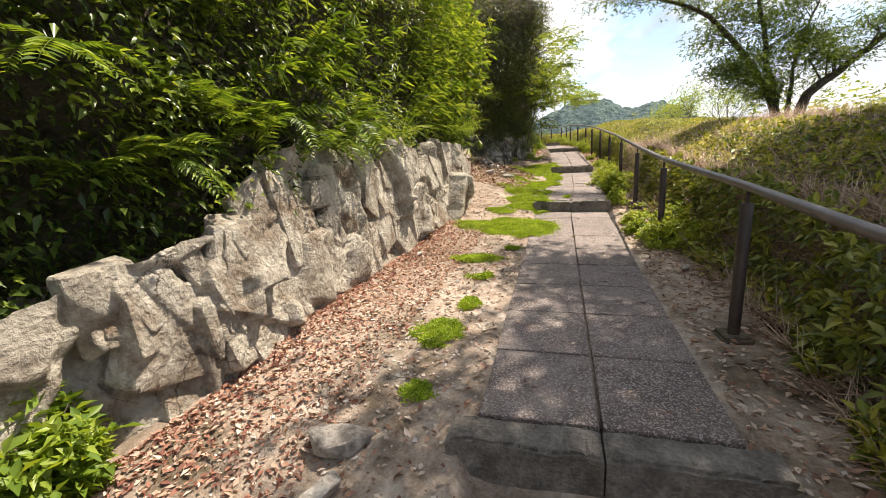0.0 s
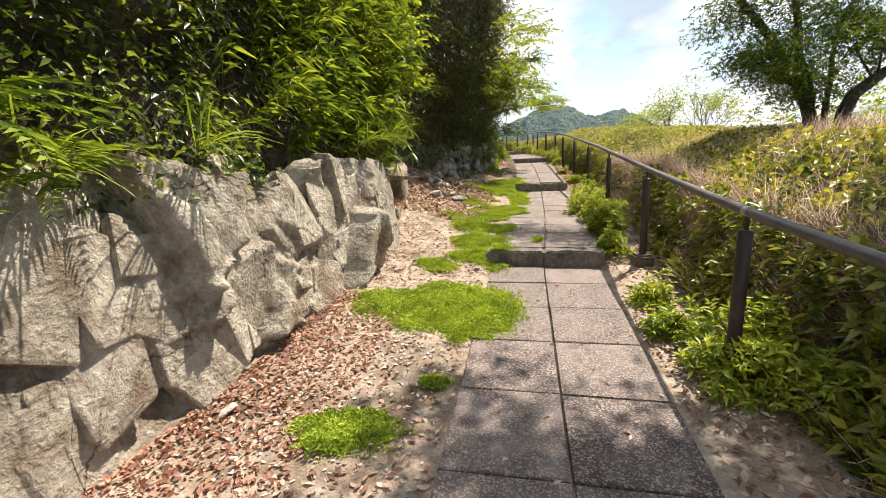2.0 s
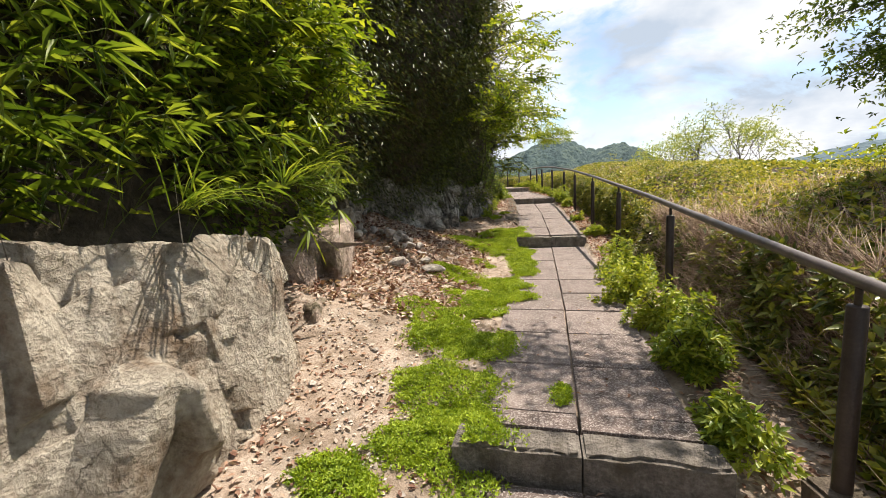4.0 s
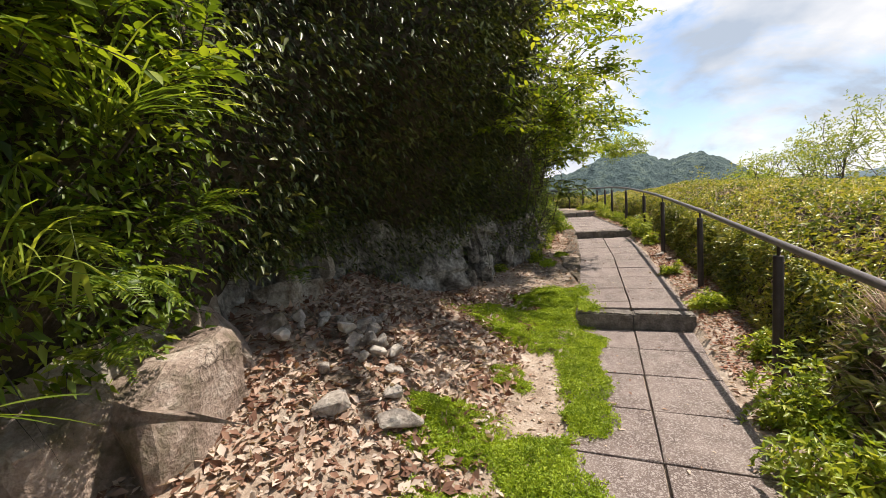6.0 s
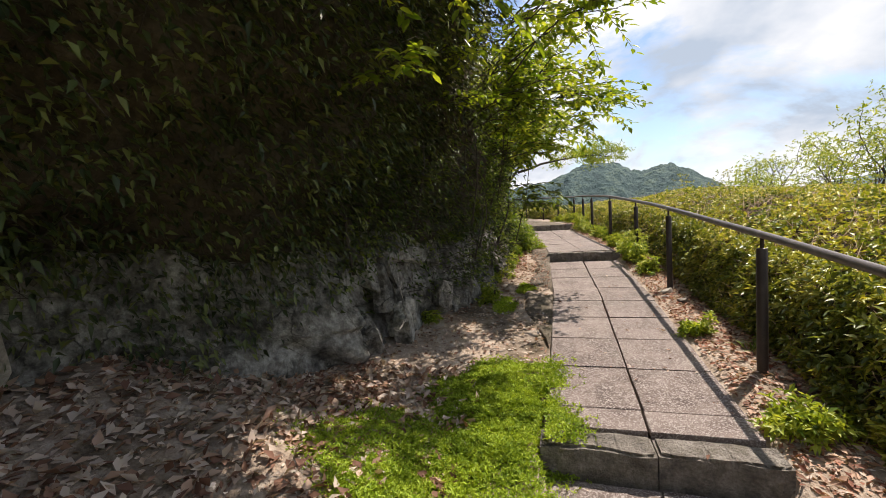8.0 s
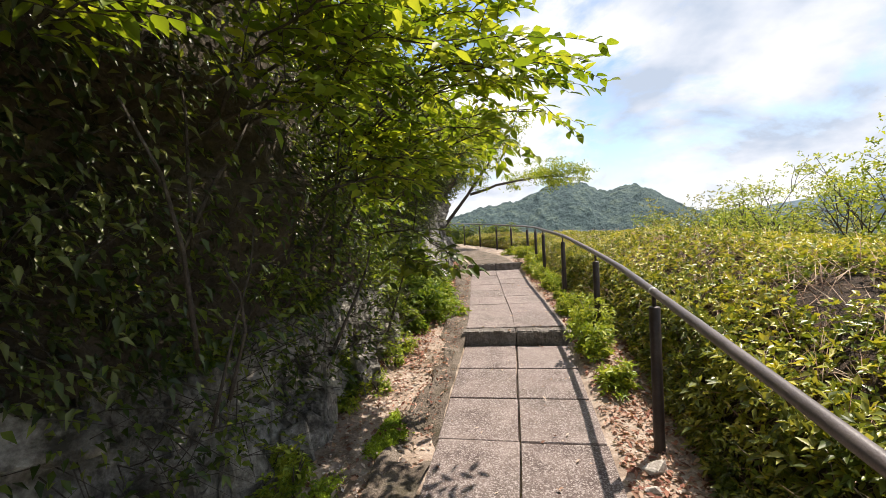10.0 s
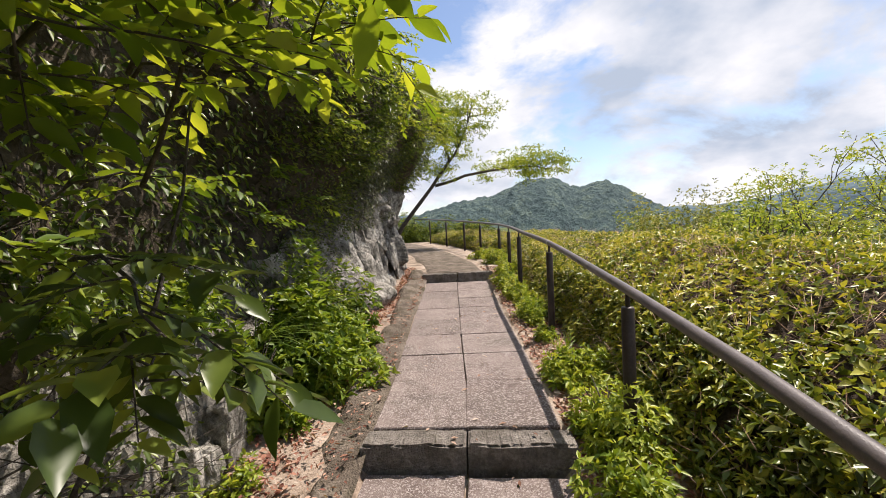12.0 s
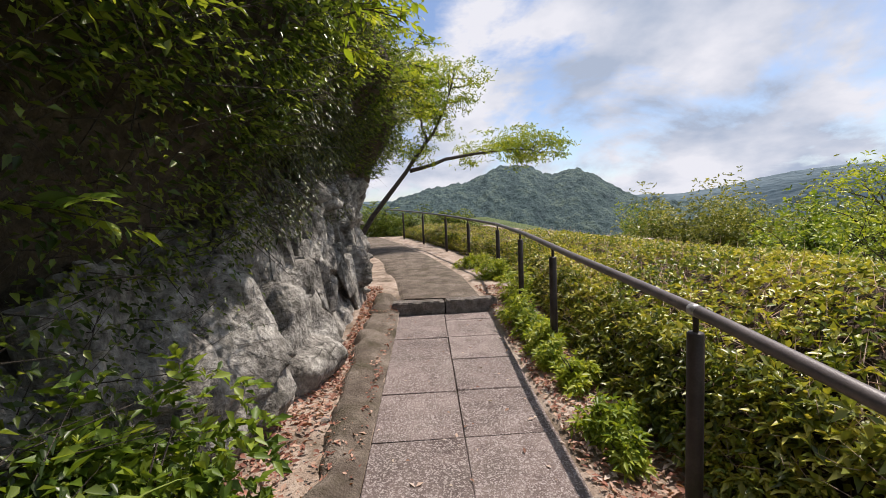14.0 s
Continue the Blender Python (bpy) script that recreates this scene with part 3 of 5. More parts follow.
def hill(name, label, mat, dist, prof, depth, seed, base=-60, rough=0.009):
    """A wooded ridge: elevation angles by azimuth, at a distance, with a crown-like bumpy skin."""
    azs = np.radians(np.arange(prof[0][0], prof[-1][0] + 0.01, 0.16))
    e = np.interp(np.degrees(azs), [p[0] for p in prof], [p[1] for p in prof])
    kernel = np.hanning(13) / np.hanning(13).sum()
    e = np.convolve(np.pad(e, 6, mode="edge"), kernel, "valid")
    wv, wf = Waves(seed, 14, 4), Waves(seed + 1, 120, 3)
    vs = np.linspace(0, 1, 90)
    A, V = np.meshgrid(azs, vs, indexing="ij")
    E = np.interp(A, azs, e)
    D = dist + depth * V
    top = np.tan(np.radians(E)) * dist * (1 + 0.5 * V)
    Z = base + (top - base) * np.sin(np.clip(V * 1.25, 0, 1) * math.pi / 2) ** 0.8 * (1 - 0.25 * np.clip(V - 0.8, 0, 1))
    bump = np.abs(wf(A, V * 0.9)) * dist * rough + wv(A, V) * dist * 0.0016
    Z = Z + bump
    P = np.stack([np.sin(A) * D, np.cos(A) * D, Z], -1)
    ob = new(name, mesh_np(name, P.reshape(-1, 3), grid_faces(len(azs), len(vs)), mat, True))
    tagged(ob, label, "hill", kind="structure")


build_ground()
build_rock_wall()
build_bank()
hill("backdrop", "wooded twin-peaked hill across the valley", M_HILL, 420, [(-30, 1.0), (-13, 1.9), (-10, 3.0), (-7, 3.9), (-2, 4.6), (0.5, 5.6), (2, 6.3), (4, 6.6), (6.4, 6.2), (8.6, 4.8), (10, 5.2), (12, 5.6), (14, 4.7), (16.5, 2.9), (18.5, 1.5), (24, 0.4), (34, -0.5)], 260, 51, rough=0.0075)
hill("backdrop", "far ridge on the horizon, haze put into its pale blue", M_HILLFAR, 1300, [(-60, 2.5), (-30, 2.2), (-10, 1.6), (10, 1.2), (20, 1.2), (24, 1.1), (29, 1.6), (34, 2.4), (38, 2.6), (45, 2.6), (60, 2.2), (80, 1.5)], 200, 53, rough=0.0016)

# ---------------------------------------------------------------- paving


def slab_mesh(seed, w=0.590, d=0.590, h=0.06):
    """A paver with a bevelled, slightly chipped rim."""
    r = random.Random(seed)
    bm = bmesh.new()
    bmesh.ops.create_cube(bm, size=1, matrix=Matrix.Diagonal((w, d, h, 1)))
    bmesh.ops.bevel(bm, geom=[e for e in bm.edges if all(v.co.z > 0 for v in e.verts)], offset=0.009, segments=2, affect="EDGES", profile=0.6)
    for v in bm.verts:
        v.co.x += r.uniform(-0.003, 0.003); v.co.y += r.uniform(-0.003, 0.003)
        if v.co.z > 0:
            v.co.z += r.uniform(-0.0015, 0.0015)
    return mesh_bm("slab", bm, M_SLAB)


def kerb_mesh(seed, w, d, h):
    r = random.Random(seed)
    bm = bmesh.new()
    bmesh.ops.create_cube(bm, size=1, matrix=Matrix.Diagonal((w, d, h, 1)))
    bmesh.ops.subdivide_edges(bm, edges=[e for e in bm.edges if abs(e.verts[0].co.x - e.verts[1].co.x) > 0.1], cuts=9)
    bmesh.ops.bevel(bm, geom=[e for e in bm.edges if all(v.co.z > 0 for v in e.verts)], offset=0.016, segments=2, affect="EDGES")
    for v in bm.verts:
        n = noise.noise_vector(v.co * 9 + Vector((seed * 3.1, 0, 0)))
        v.co += Vector((0, n.y * 0.03 if v.co.y < 0 else 0, n.z * (0.010 if v.co.z > 0 else 0)))
        if v.co.y < 0 and v.co.z > 0 and r.random() < 0.25:
            v.co.y += 0.012
            v.co.z -= 0.008
    return mesh_bm("kerb_stone", bm, M_KERB)


def build_paving():
    r = random.Random(7)
    shapes, tight = [slab_mesh(i) for i in range(8)], [slab_mesh(20 + i, 0.598, 0.597) for i in range(4)]
    path = thing("paved_path", "path of square aggregate concrete pavers with worn kerb steps", "path", kind="structure")
    for k, y0 in enumerate(STEPS[:-1]):
        y1 = STEPS[k + 1]
        start, end = y0 + 0.20, y1 - 0.03
        anchor, pitch = ((1.9, 0.645), (13.04, 0.63), (14.12, 0.64), (20.21, 0.64))[k]
        seams = [anchor + j * pitch for j in range(-12, 13)]
        cuts = [start] + [c for c in seams if start + 0.14 < c < end - 0.14] + [end]
        for lo, hi in zip(cuts[:-1], cuts[1:]):
            y = (lo + hi) / 2
            slope = float(level(y + 0.15) - level(y - 0.15)) / 0.3
            turn = math.atan2(float(centre(y + 0.3) - centre(y - 0.3)), 0.6)
            for s in (-1, 1):
                ob = part("slab", r.choice(tight if k == 3 else shapes), path)
                ob.matrix_basis = (Matrix.Translation((float(centre(y)) + s * (0.2995 if k == 3 else 0.303) + r.uniform(-0.003, 0.003), y - s * 0.3 * math.sin(turn), float(level(y)) - 0.03 + r.uniform(-0.004, 0.003)))
                                   @ Euler((math.atan(slope) + r.uniform(-0.006, 0.006), r.uniform(-0.006, 0.006), -turn + r.uniform(-0.006, 0.006))).to_matrix().to_4x4()
                                   @ Matrix.Diagonal((1, (hi - lo - 0.002) / 0.6, 1, 1)))
    for k, y0 in enumerate(STEPS):
        rise = float(level(y0 + 0.01) - level(y0 - 0.01))
        turn = math.atan2(float(centre(y0 + 0.3) - centre(y0 - 0.3)), 0.6)
        w = (0.72, 0.66, 0.64, 0.64, 0.70)[k]
        for s in (-1, 1):
            ob = part("kerb_stone", kerb_mesh(k * 2 + s, w, 0.20, rise + 0.12), path, "rough chipped concrete kerb")
            ob.matrix_basis = Matrix.Translation((float(centre(y0)) + s * (w / 2 + 0.004), y0 + 0.095 - s * w / 2 * math.sin(turn), float(level(y0 + 0.01)) - (rise + 0.12) / 2 + r.uniform(-0.006, 0.004))) @ Euler((0, r.uniform(-0.01, 0.01), -turn)).to_matrix().to_4x4()
    # plain concrete past the last step, bending round the rock
    ys = np.concatenate([np.arange(25.19, 39, 0.22)])
    vs = np.linspace(-1, 1, 9)
    Y, V = np.meshgrid(ys, vs, indexing="ij")
    half = np.interp(Y, [25, 27, 30, 40], [0.68, 0.8, 0.9, 0.9])
    X = centre(Y) + V * half
    Z = level(Y) + 0.004 * _g1(X * 2, Y * 2) - 0.12 * (np.abs(V) > 0.99)
    part("concrete_pavement", mesh_np("concrete_pavement", np.stack([X, Y, Z], -1).reshape(-1, 3), grid_faces(len(ys), 9)[:, ::-1], M_CONC, True), path, "plain grey concrete walkway without joints")
    # worn concrete haunch between the slabs and the rock
    ys = np.arange(15.2, 25.4, 0.10)
    vs = np.linspace(0, 1, 14)
    Y, V = np.meshgrid(ys, vs, indexing="ij")
    wd = np.interp(Y, [15.2, 16.2, 18, 19, 20, 22, 24, 25.4], [0.04, 0.3, 0.42, 0.42, 0.35, 0.42, 0.55, 0.6]) * (1 + 0.28 * _g1(Y * 1.7, V * 0) + 0.12 * _w1(Y * 2, V * 0))
    X = centre(Y) - HALF + 0.01 - V * wd
    Z = soft_level(Y) + 0.012 + (0.0 + 0.09 * np.clip((Y - 19.5) / 3, 0, 1)) * np.sin(V * math.pi * 0.9) + 0.034 * _w1(X * 2, Y * 2) + 0.016 * _w1(X * 7, Y * 7) - 0.16 * np.clip((V - 0.72) / 0.28, 0, 1) ** 1.5
    part("concrete_haunch", mesh_np("concrete_haunch", np.stack([X, Y, Z], -1).reshape(-1, 3), grid_faces(len(ys), 14), M_CONC, True), path, "uneven weathered concrete strip")


# ---------------------------------------------------------------- handrail
POSTS = (0.4, 2.95, 5.35, 7.55, 10.0, 12.4, 14.8, 17.35, 19.35, 21.5, 23.6, 25.2, 27.0, 29.0, 31.0, 33.4, 36.0, 38.6)


def lathe(prof, sides=14):
    """A turned body: (radius, z) pairs."""
    th = np.linspace(0, 2 * np.pi, sides, endpoint=False)
    V = np.concatenate([np.stack([r * np.cos(th), r * np.sin(th), np.full(sides, z)], 1) for r, z in prof])
    F = []
    for i in range(len(prof) - 1):
        for j in range(sides):
            p, q = i * sides + j, i * sides + (j + 1) % sides
            F += [(p, q, q + sides), (p, q + sides, p + sides)]
    return V, np.array(F)


def build_rail():
    r = random.Random(5)
    rail = thing("handrail", "dark brown painted steel tube handrail on round posts", "handrail", at=(1.2, 3, 0.1))
    inv = Matrix.Translation((-1.2, -3, -0.1))

    def put(name, va, mat, label="", smooth=True, parent=None):
        ob = part(name, mesh_np(name, va[0], va[1], mat, smooth), rail, label)
        ob.matrix_basis = inv
        return ob
    ys = np.concatenate([np.arange(-6, 38.7, 0.3)])
    rz = table(POSTS, [1.0, 1.13, 1.25, 1.42, 1.63, 1.84, 2.06, 2.29, 2.45, 2.64, 2.76, 2.83, 2.89, 2.98, 3.08, 3.2, 3.33, 3.46])
    zs = np.array([float(rz(y)) for y in ys])
    zs = np.where(ys < POSTS[0], zs[np.argmin(np.abs(ys - POSTS[0]))] + (ys - POSTS[0]) * 0.05, zs)
    zs = np.convolve(np.pad(zs, 2, mode="edge"), np.ones(5) / 5, "valid")
    xs = rail_x(ys)
    put("rail_tube", tube_arrays(np.stack([xs, ys, zs], 1), 0.027, 14), M_RAIL)
    for i, y in enumerate(POSTS):
        x, zb, zt = float(rail_x(y)), float(ground(rail_x(y), y)), float(np.interp(y, ys, zs))
        th, ph = 0.036, zt - 0.10
        v, f = lathe([(th, zb - 0.15), (th, ph - 0.006), (th - 0.004, ph), (0.0, ph + 0.004)])
        post = put("post", (v + [x, y, 0], f), M_POST)
        v, f = lathe([(0.013, ph - 0.01), (0.013, zt)], 8)
        br = part("bracket", mesh_np("bracket", v + [x, y, 0], f, M_POST, True), post)
        if i in (2, 7, 9, 12):
            a = np.array([[np.interp(y + d, ys, xs), y + d, np.interp(y + d, ys, zs)] for d in (-0.025, 0.025)])
            put("joint_band", tube_arrays(a, 0.0285, 14), M_BAND, "worn pale metal joint collar")
    for y in (2.95, 7.55, 21.5, 25.2):
        x = float(rail_x(y))
        bm = bmesh.new()
        bmesh.ops.create_cube(bm, size=1, matrix=Matrix.Diagonal((0.19, 0.2, 0.16, 1)))
        bmesh.ops.bevel(bm, geom=bm.edges[:], offset=0.02, segments=2, affect="EDGES")
        for v in bm.verts:
            v.co += noise.noise_vector(v.co * 8 + Vector((y, 0, 0))) * 0.012
        ob = part("footing", mesh_bm("footing", bm, M_CONC), rail, "small grey concrete footing block")
        ob.matrix_basis = inv @ pose(x, y, float(ground(x, y)) + (0.04 if y == 7.55 else -0.045), 0, 0, r.uniform(-12, 12))


# ---------------------------------------------------------------- azalea hedge right of the rail
hedge_top = table([-6, 0, 3.3, 5, 8, 10.5, 11.8, 12.6, 14, 17, 20, 22, 26, 30, 36, 44], [1.2, 1.38, 1.50, 1.6, 1.74, 1.76, 1.68, 1.80, 2.12, 2.36, 2.55, 2.62, 2.62, 2.66, 2.75, 2.8])
_hd, _hd2 = Waves(41, 0.9, 4), Waves(42, 5.0, 3)


def hedge_z(x, y):
    """The clipped top of the hedge; it dips between its two masses and falls away to the valley."""
    d = x - rail_x(y) - np.interp(y, [3, 7, 12, 16], [0.62, 0.45, 0.3, 0.24])
    wide = np.interp(y, [8, 14], [1.9, 1.5])
    shoulder = 0.34 * np.clip(d / 0.16, 0, 1) ** 0.6 + 0.66 * (1 - np.clip(1 - d / wide, 0, 1) ** 1.9)
    g = ground(rail_x(y) + 0.3, y)
    fall = np.interp(y, [0, 12, 20, 28, 40], [-0.02, 0.02, 0.09, 0.16, 0.15]) * np.clip(d - 0.9, 0, 12)
    top = hedge_top(y) - fall + 0.05 * _hd(x, y) + 0.025 * _hd2(x, y)
    return g + 0.1 + (top - g - 0.1) * shoulder


def whorls(rng, P, N, k, length, width, tilt=0.45):
    """Rosettes of k leaves round shoot tips at P, whose shoots point along N."""
    n = len(P)
    a = unit(np.cross(N, rng.normal(size=(n, 3))))
    b = np.cross(N, a)
    out = []
    for i in range(k):
        th = 2 * np.pi * i / k + rng.random((n, 1)) * 0.9
        D = unit(a * np.cos(th) + b * np.sin(th) + N * (tilt + 0.5 * rng.random((n, 1))))
        out.append(leaf_arrays(rng, P + rng.normal(size=(n, 3)) * length * 0.12, D, length, width, up=(0, 0, 1)))
    return join_arrays(out)


def sticks(rng, P, D, L, w):
    """Thin three-sided twigs."""
    n = len(P)
    side = unit(np.cross(D, rng.normal(size=(n, 3))))
    up = np.cross(D, side)
    l = L * (0.6 + 0.8 * rng.random((n, 1)))
    b = P + D * l
    V = np.stack([P + side * w, P - side * w * 0.5 + up * w, P - side * w * 0.5 - up * w, b], 1).reshape(-1, 3)
    o = np.arange(n)[:, None] * 4
    F = np.concatenate([o + [0, 1, 3], o + [1, 2, 3], o + [2, 0, 3]], 1).reshape(-1, 3)
    return V, F


def hedge_normal(x, y):
    e = 0.05
    g = np.stack([-(hedge_z(x + e, y) - hedge_z(x - e, y)) / (2 * e), -(hedge_z(x, y + e) - hedge_z(x, y - e)) / (2 * e), np.ones_like(x)], -1)
    return unit(g)


def build_hedge():
    rng = np.random.default_rng(61)
    edges = [-3.5, 0.5, 3.0, 5.6, 8.2, 10.2, 12.2, 14.6, 17, 19.5, 22, 25, 28, 32, 37]
    for y0, y1 in zip(edges[:-1], edges[1:]):
        yc = (y0 + y1) / 2
        at = (float(rail_x(yc)) + 1.2, yc, float(ground(rail_x(yc) + 1.2, yc)))
        bush = thing("azalea_bush", "clipped azalea bush with yellow-green leaves and brown twigs", "bush", "clipped azalea hedge", at=at)
        inv = Matrix.Translation(-Vector(at))
        wide = 4.6 if y0 < 12 else 6.5
        # woody core: a solid sheet coloured dark for the shade between twigs
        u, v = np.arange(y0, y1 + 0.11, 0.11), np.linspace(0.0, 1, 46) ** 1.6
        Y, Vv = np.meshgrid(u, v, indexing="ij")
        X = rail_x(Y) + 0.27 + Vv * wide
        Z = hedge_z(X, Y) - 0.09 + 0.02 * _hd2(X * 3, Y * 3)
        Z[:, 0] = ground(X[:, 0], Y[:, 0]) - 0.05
        ob = part("twig_shade_core", mesh_np("twig_shade_core", np.stack([X, Y, Z], -1).reshape(-1, 3), grid_faces(len(u), len(v)), M_TWIG_SHADE, True), bush, "solid sheet for dense brown twigs, darkened for inner shade")
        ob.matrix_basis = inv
        near = y0 < 27
        chunks = []
        for lo, hi, dens, size in ((0.0, 0.75, 480 if y0 < 12 else 640, 0.078 if y0 < 12 else 0.054), (0.75, 2.4, 320 if y0 < 12 else 430, 0.08 if y0 < 12 else 0.055), (2.4, wide, 130, 0.085)):
            n = int((y1 - y0) * (hi - lo) * dens * (1 if near else 0.5) * (1.5 if lo == 0 else 1))
            x = rng.uniform(lo, hi, n) ** 1
            if lo == 0:
                x = hi * rng.random(n) ** 1.7
            y = rng.uniform(y0, y1, n)
            X = rail_x(y) + 0.22 + x
            keep = _hd(X * 1.3, y * 1.3, 3) < np.where(y < 12, np.where(x < 0.9, 0.05, 0.0), 0.6)
            X, y = X[keep], y[keep]
            N = hedge_normal(X, y)
            z = hedge_z(X, y) - 0.20 * rng.random(len(X)) ** 1.2 + 0.06
            chunks.append(whorls(rng, np.stack([X, y, z], 1), unit(N + rng.normal(size=N.shape) * 0.3), 5, size, size * 0.46))
        v_, f_ = join_arrays(chunks)
        ob = part("foliage", mesh_np("foliage", v_, f_, M_AZALEA), bush, "", "stuff")
        ob.matrix_basis = inv
        # side leaves hanging towards the path, their green darkened for shade
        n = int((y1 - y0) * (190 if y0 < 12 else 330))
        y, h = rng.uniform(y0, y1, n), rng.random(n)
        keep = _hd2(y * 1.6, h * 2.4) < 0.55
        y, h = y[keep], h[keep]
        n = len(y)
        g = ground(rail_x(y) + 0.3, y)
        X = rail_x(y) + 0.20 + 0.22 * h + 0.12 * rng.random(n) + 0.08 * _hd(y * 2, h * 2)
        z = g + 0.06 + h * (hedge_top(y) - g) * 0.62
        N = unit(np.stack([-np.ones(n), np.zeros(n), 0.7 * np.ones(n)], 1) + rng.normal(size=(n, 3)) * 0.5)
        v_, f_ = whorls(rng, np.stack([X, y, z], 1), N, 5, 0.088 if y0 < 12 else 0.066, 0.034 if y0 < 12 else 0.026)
        ob = part("side_foliage", mesh_np("side_foliage", v_, f_, M_AZ_LOW), bush, "side leaves in a green darkened for shade", "stuff")
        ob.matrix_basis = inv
        n = int((y1 - y0) * (2000 if y0 < 12 else 900))
        x, y = 2.6 * rng.random(n) ** 1.4, rng.uniform(y0, y1, n)
        X = rail_x(y) + 0.22 + x
        z = hedge_z(X, y) - 0.07 + 0.05 * rng.random(n)
        D = unit(rng.normal(size=(n, 3)) + [0, -0.2, 0.5])
        P = np.stack([X, y, z], 1)
        if y0 < 12:
            y, h = rng.uniform(y0, y1, n), rng.random(n)
            g = ground(rail_x(y) + 0.5, y)
            X = rail_x(y) + np.interp(y, [3, 7, 12], [0.62, 0.45, 0.3]) + 0.25 * h
            P, D = np.concatenate([P, np.stack([X, y, g + 0.05 + h * 0.75], 1)]), np.concatenate([D, unit(rng.normal(size=(n, 3)) * [0.7, 1, 1] + [-0.5, 0, 0.5])])
        v_, f_ = sticks(rng, P, D, 0.26 if y0 < 12 else 0.17, 0.0034)
        ob = part("bare_twig", mesh_np("bare_twig", v_, f_, M_DRYTWIG), bush, "dry reddish-brown twigs", "stuff")
        ob.matrix_basis = inv


# ---------------------------------------------------------------- greenery on the left bank


def curtain(name, label, group, y0, y1, h0, h1, n, mat, length, width, seed, out=0.0, depth=0.25, droop=0.3, face=0.5, k=1, category="bush", twigs=0, fold=0.25, hang=0.0):
    """A stretch of bank greenery: leaves scattered over its outer face."""
    rng = np.random.default_rng(seed)
    y = rng.uniform(y0, y1, n)
    lo = np.maximum(h0, 0)
    h = lo + (h1 - lo) * rng.random(n)
    h = np.minimum(h, ridge(y) + 0.35 * rng.random(n))
    x = green_face(y, h) + out - depth * rng.random(n) ** 1.3 + 0.10 * rng.normal(size=n) * face
    z = soft_level(y) + h
    at = (float(green_face(y0 * 0.5 + y1 * 0.5, h0 + 0.1)) - 0.4, (y0 + y1) / 2, float(soft_level((y0 + y1) / 2) + h0))
    bush = thing(name, label, category, group, at=at)
    inv = Matrix.Translation(-Vector(at))
    P = np.stack([x, y, z], 1)
    N = unit(np.array([0.8, -0.1, 0.55 - hang]) + rng.normal(size=(n, 3)) * 0.65)
    if k > 1:
        v, f = whorls(rng, P, N, k, length, width, 0.3)
    else:
        v, f = leaf_arrays(rng, P, unit(N + [0, 0, -0.5 - hang]), length, width, fold, droop, up=(0.5, 0, 0.9))
    part("foliage", mesh_np("foliage", v, f, mat), bush, "", "stuff").matrix_basis = inv
    if twigs:
        i = rng.integers(0, n, twigs)
        v, f = sticks(rng, P[i] - [0.18, 0, 0.05], unit(np.array([1, 0, 0.2 - hang]) + rng.normal(size=(twigs, 3)) * 0.6), 0.55, 0.004)
        part("twig", mesh_np("twig", v, f, M_BARK), bush, "thin bare twigs", "stuff").matrix_basis = inv
    return bush


def build_bank_greenery():
    for i, (a, b) in enumerate(((-4, 0), (0, 1.6), (1.6, 3.2), (3.2, 4.8), (4.8, 6.2))):
        curtain("creeper_bush", "tangled dark green creepers hanging over the rock face", "creepers over the rock wall", a, b, 0.55 if a < 3 else 1.2, 4.4, 7500 if a < 3 else 4500, M_BROAD, 0.068, 0.031, 70 + i, out=0.12 if a < 3 else 0.0, twigs=300, depth=0.35)
    curtain("weedy_bush", "sunlit weeds and creepers over the low ledge", "creepers over the rock wall", 8.7, 10.6, 0.75, 3.6, 4800, M_FERN, 0.08, 0.033, 79, twigs=260, depth=0.3)
    for i, (a, b, h) in enumerate(((6.2, 8.8, 1.7), (8.8, 10.8, 1.5), (10.8, 12.6, 1.2), (12.6, 14.8, 0.45), (14.8, 16.2, 0.95), (16.2, 18.6, 1.0), (18.6, 20.4, 0.8))):
        # leaf colour by stretch: lighter stands for sun on the bank, darker for shade
        curtain("evergreen_bush", "tall dark evergreen bush overhanging the path edge", "evergreen bushes on the bank", a, b, h, 5.4, {6.2: 11000, 8.8: 6000, 10.8: 18000, 12.6: 19000, 14.8: 13500, 16.2: 6500, 18.6: 6500}[a], M_BROAD if a > 16 or a == 8.8 else M_DARKLEAF, 0.066, 0.028, 80 + i, twigs=520, depth=0.6, hang=0.2, face=1.6)
    for i, (a, b) in enumerate(((14.4, 16.4), (16.4, 18.6))):
        curtain("weedy_bush", "small-leaved weeds at the foot of the bank", "creepers over the rock wall", a, b, 0.35, 1.9, 1700, M_BROAD, 0.055, 0.026, 100 + i, out=0.1, twigs=300, depth=0.3)
    for i, (a, b) in enumerate(((20.4, 22.4), (22.4, 24.4), (24.4, 26.6), (26.6, 30), (30, 34))):
        curtain("cliff_bush", "olive green bush hanging over the rock", "bushes above the rock face", a, b, 2.0, 5.0, 6500, M_BROAD, 0.066, 0.03, 90 + i, twigs=420, depth=0.35)
    curtain("creeper_bush", "dark small-leaved creeper over the shaded bank", "creepers over the rock wall", 20.3, 22.6, 0.5, 2.4, 4200, M_BROAD, 0.045, 0.022, 97, out=0.12, twigs=300, depth=0.3)
    curtain("creeper_bush", "dark small-leaved creeper trailing down the rock", "creepers over the rock wall", 22.4, 25.5, 1.2, 2.6, 5500, M_DARKLEAF, 0.04, 0.02, 98, out=0.15, twigs=260, depth=0.25, hang=0.4)

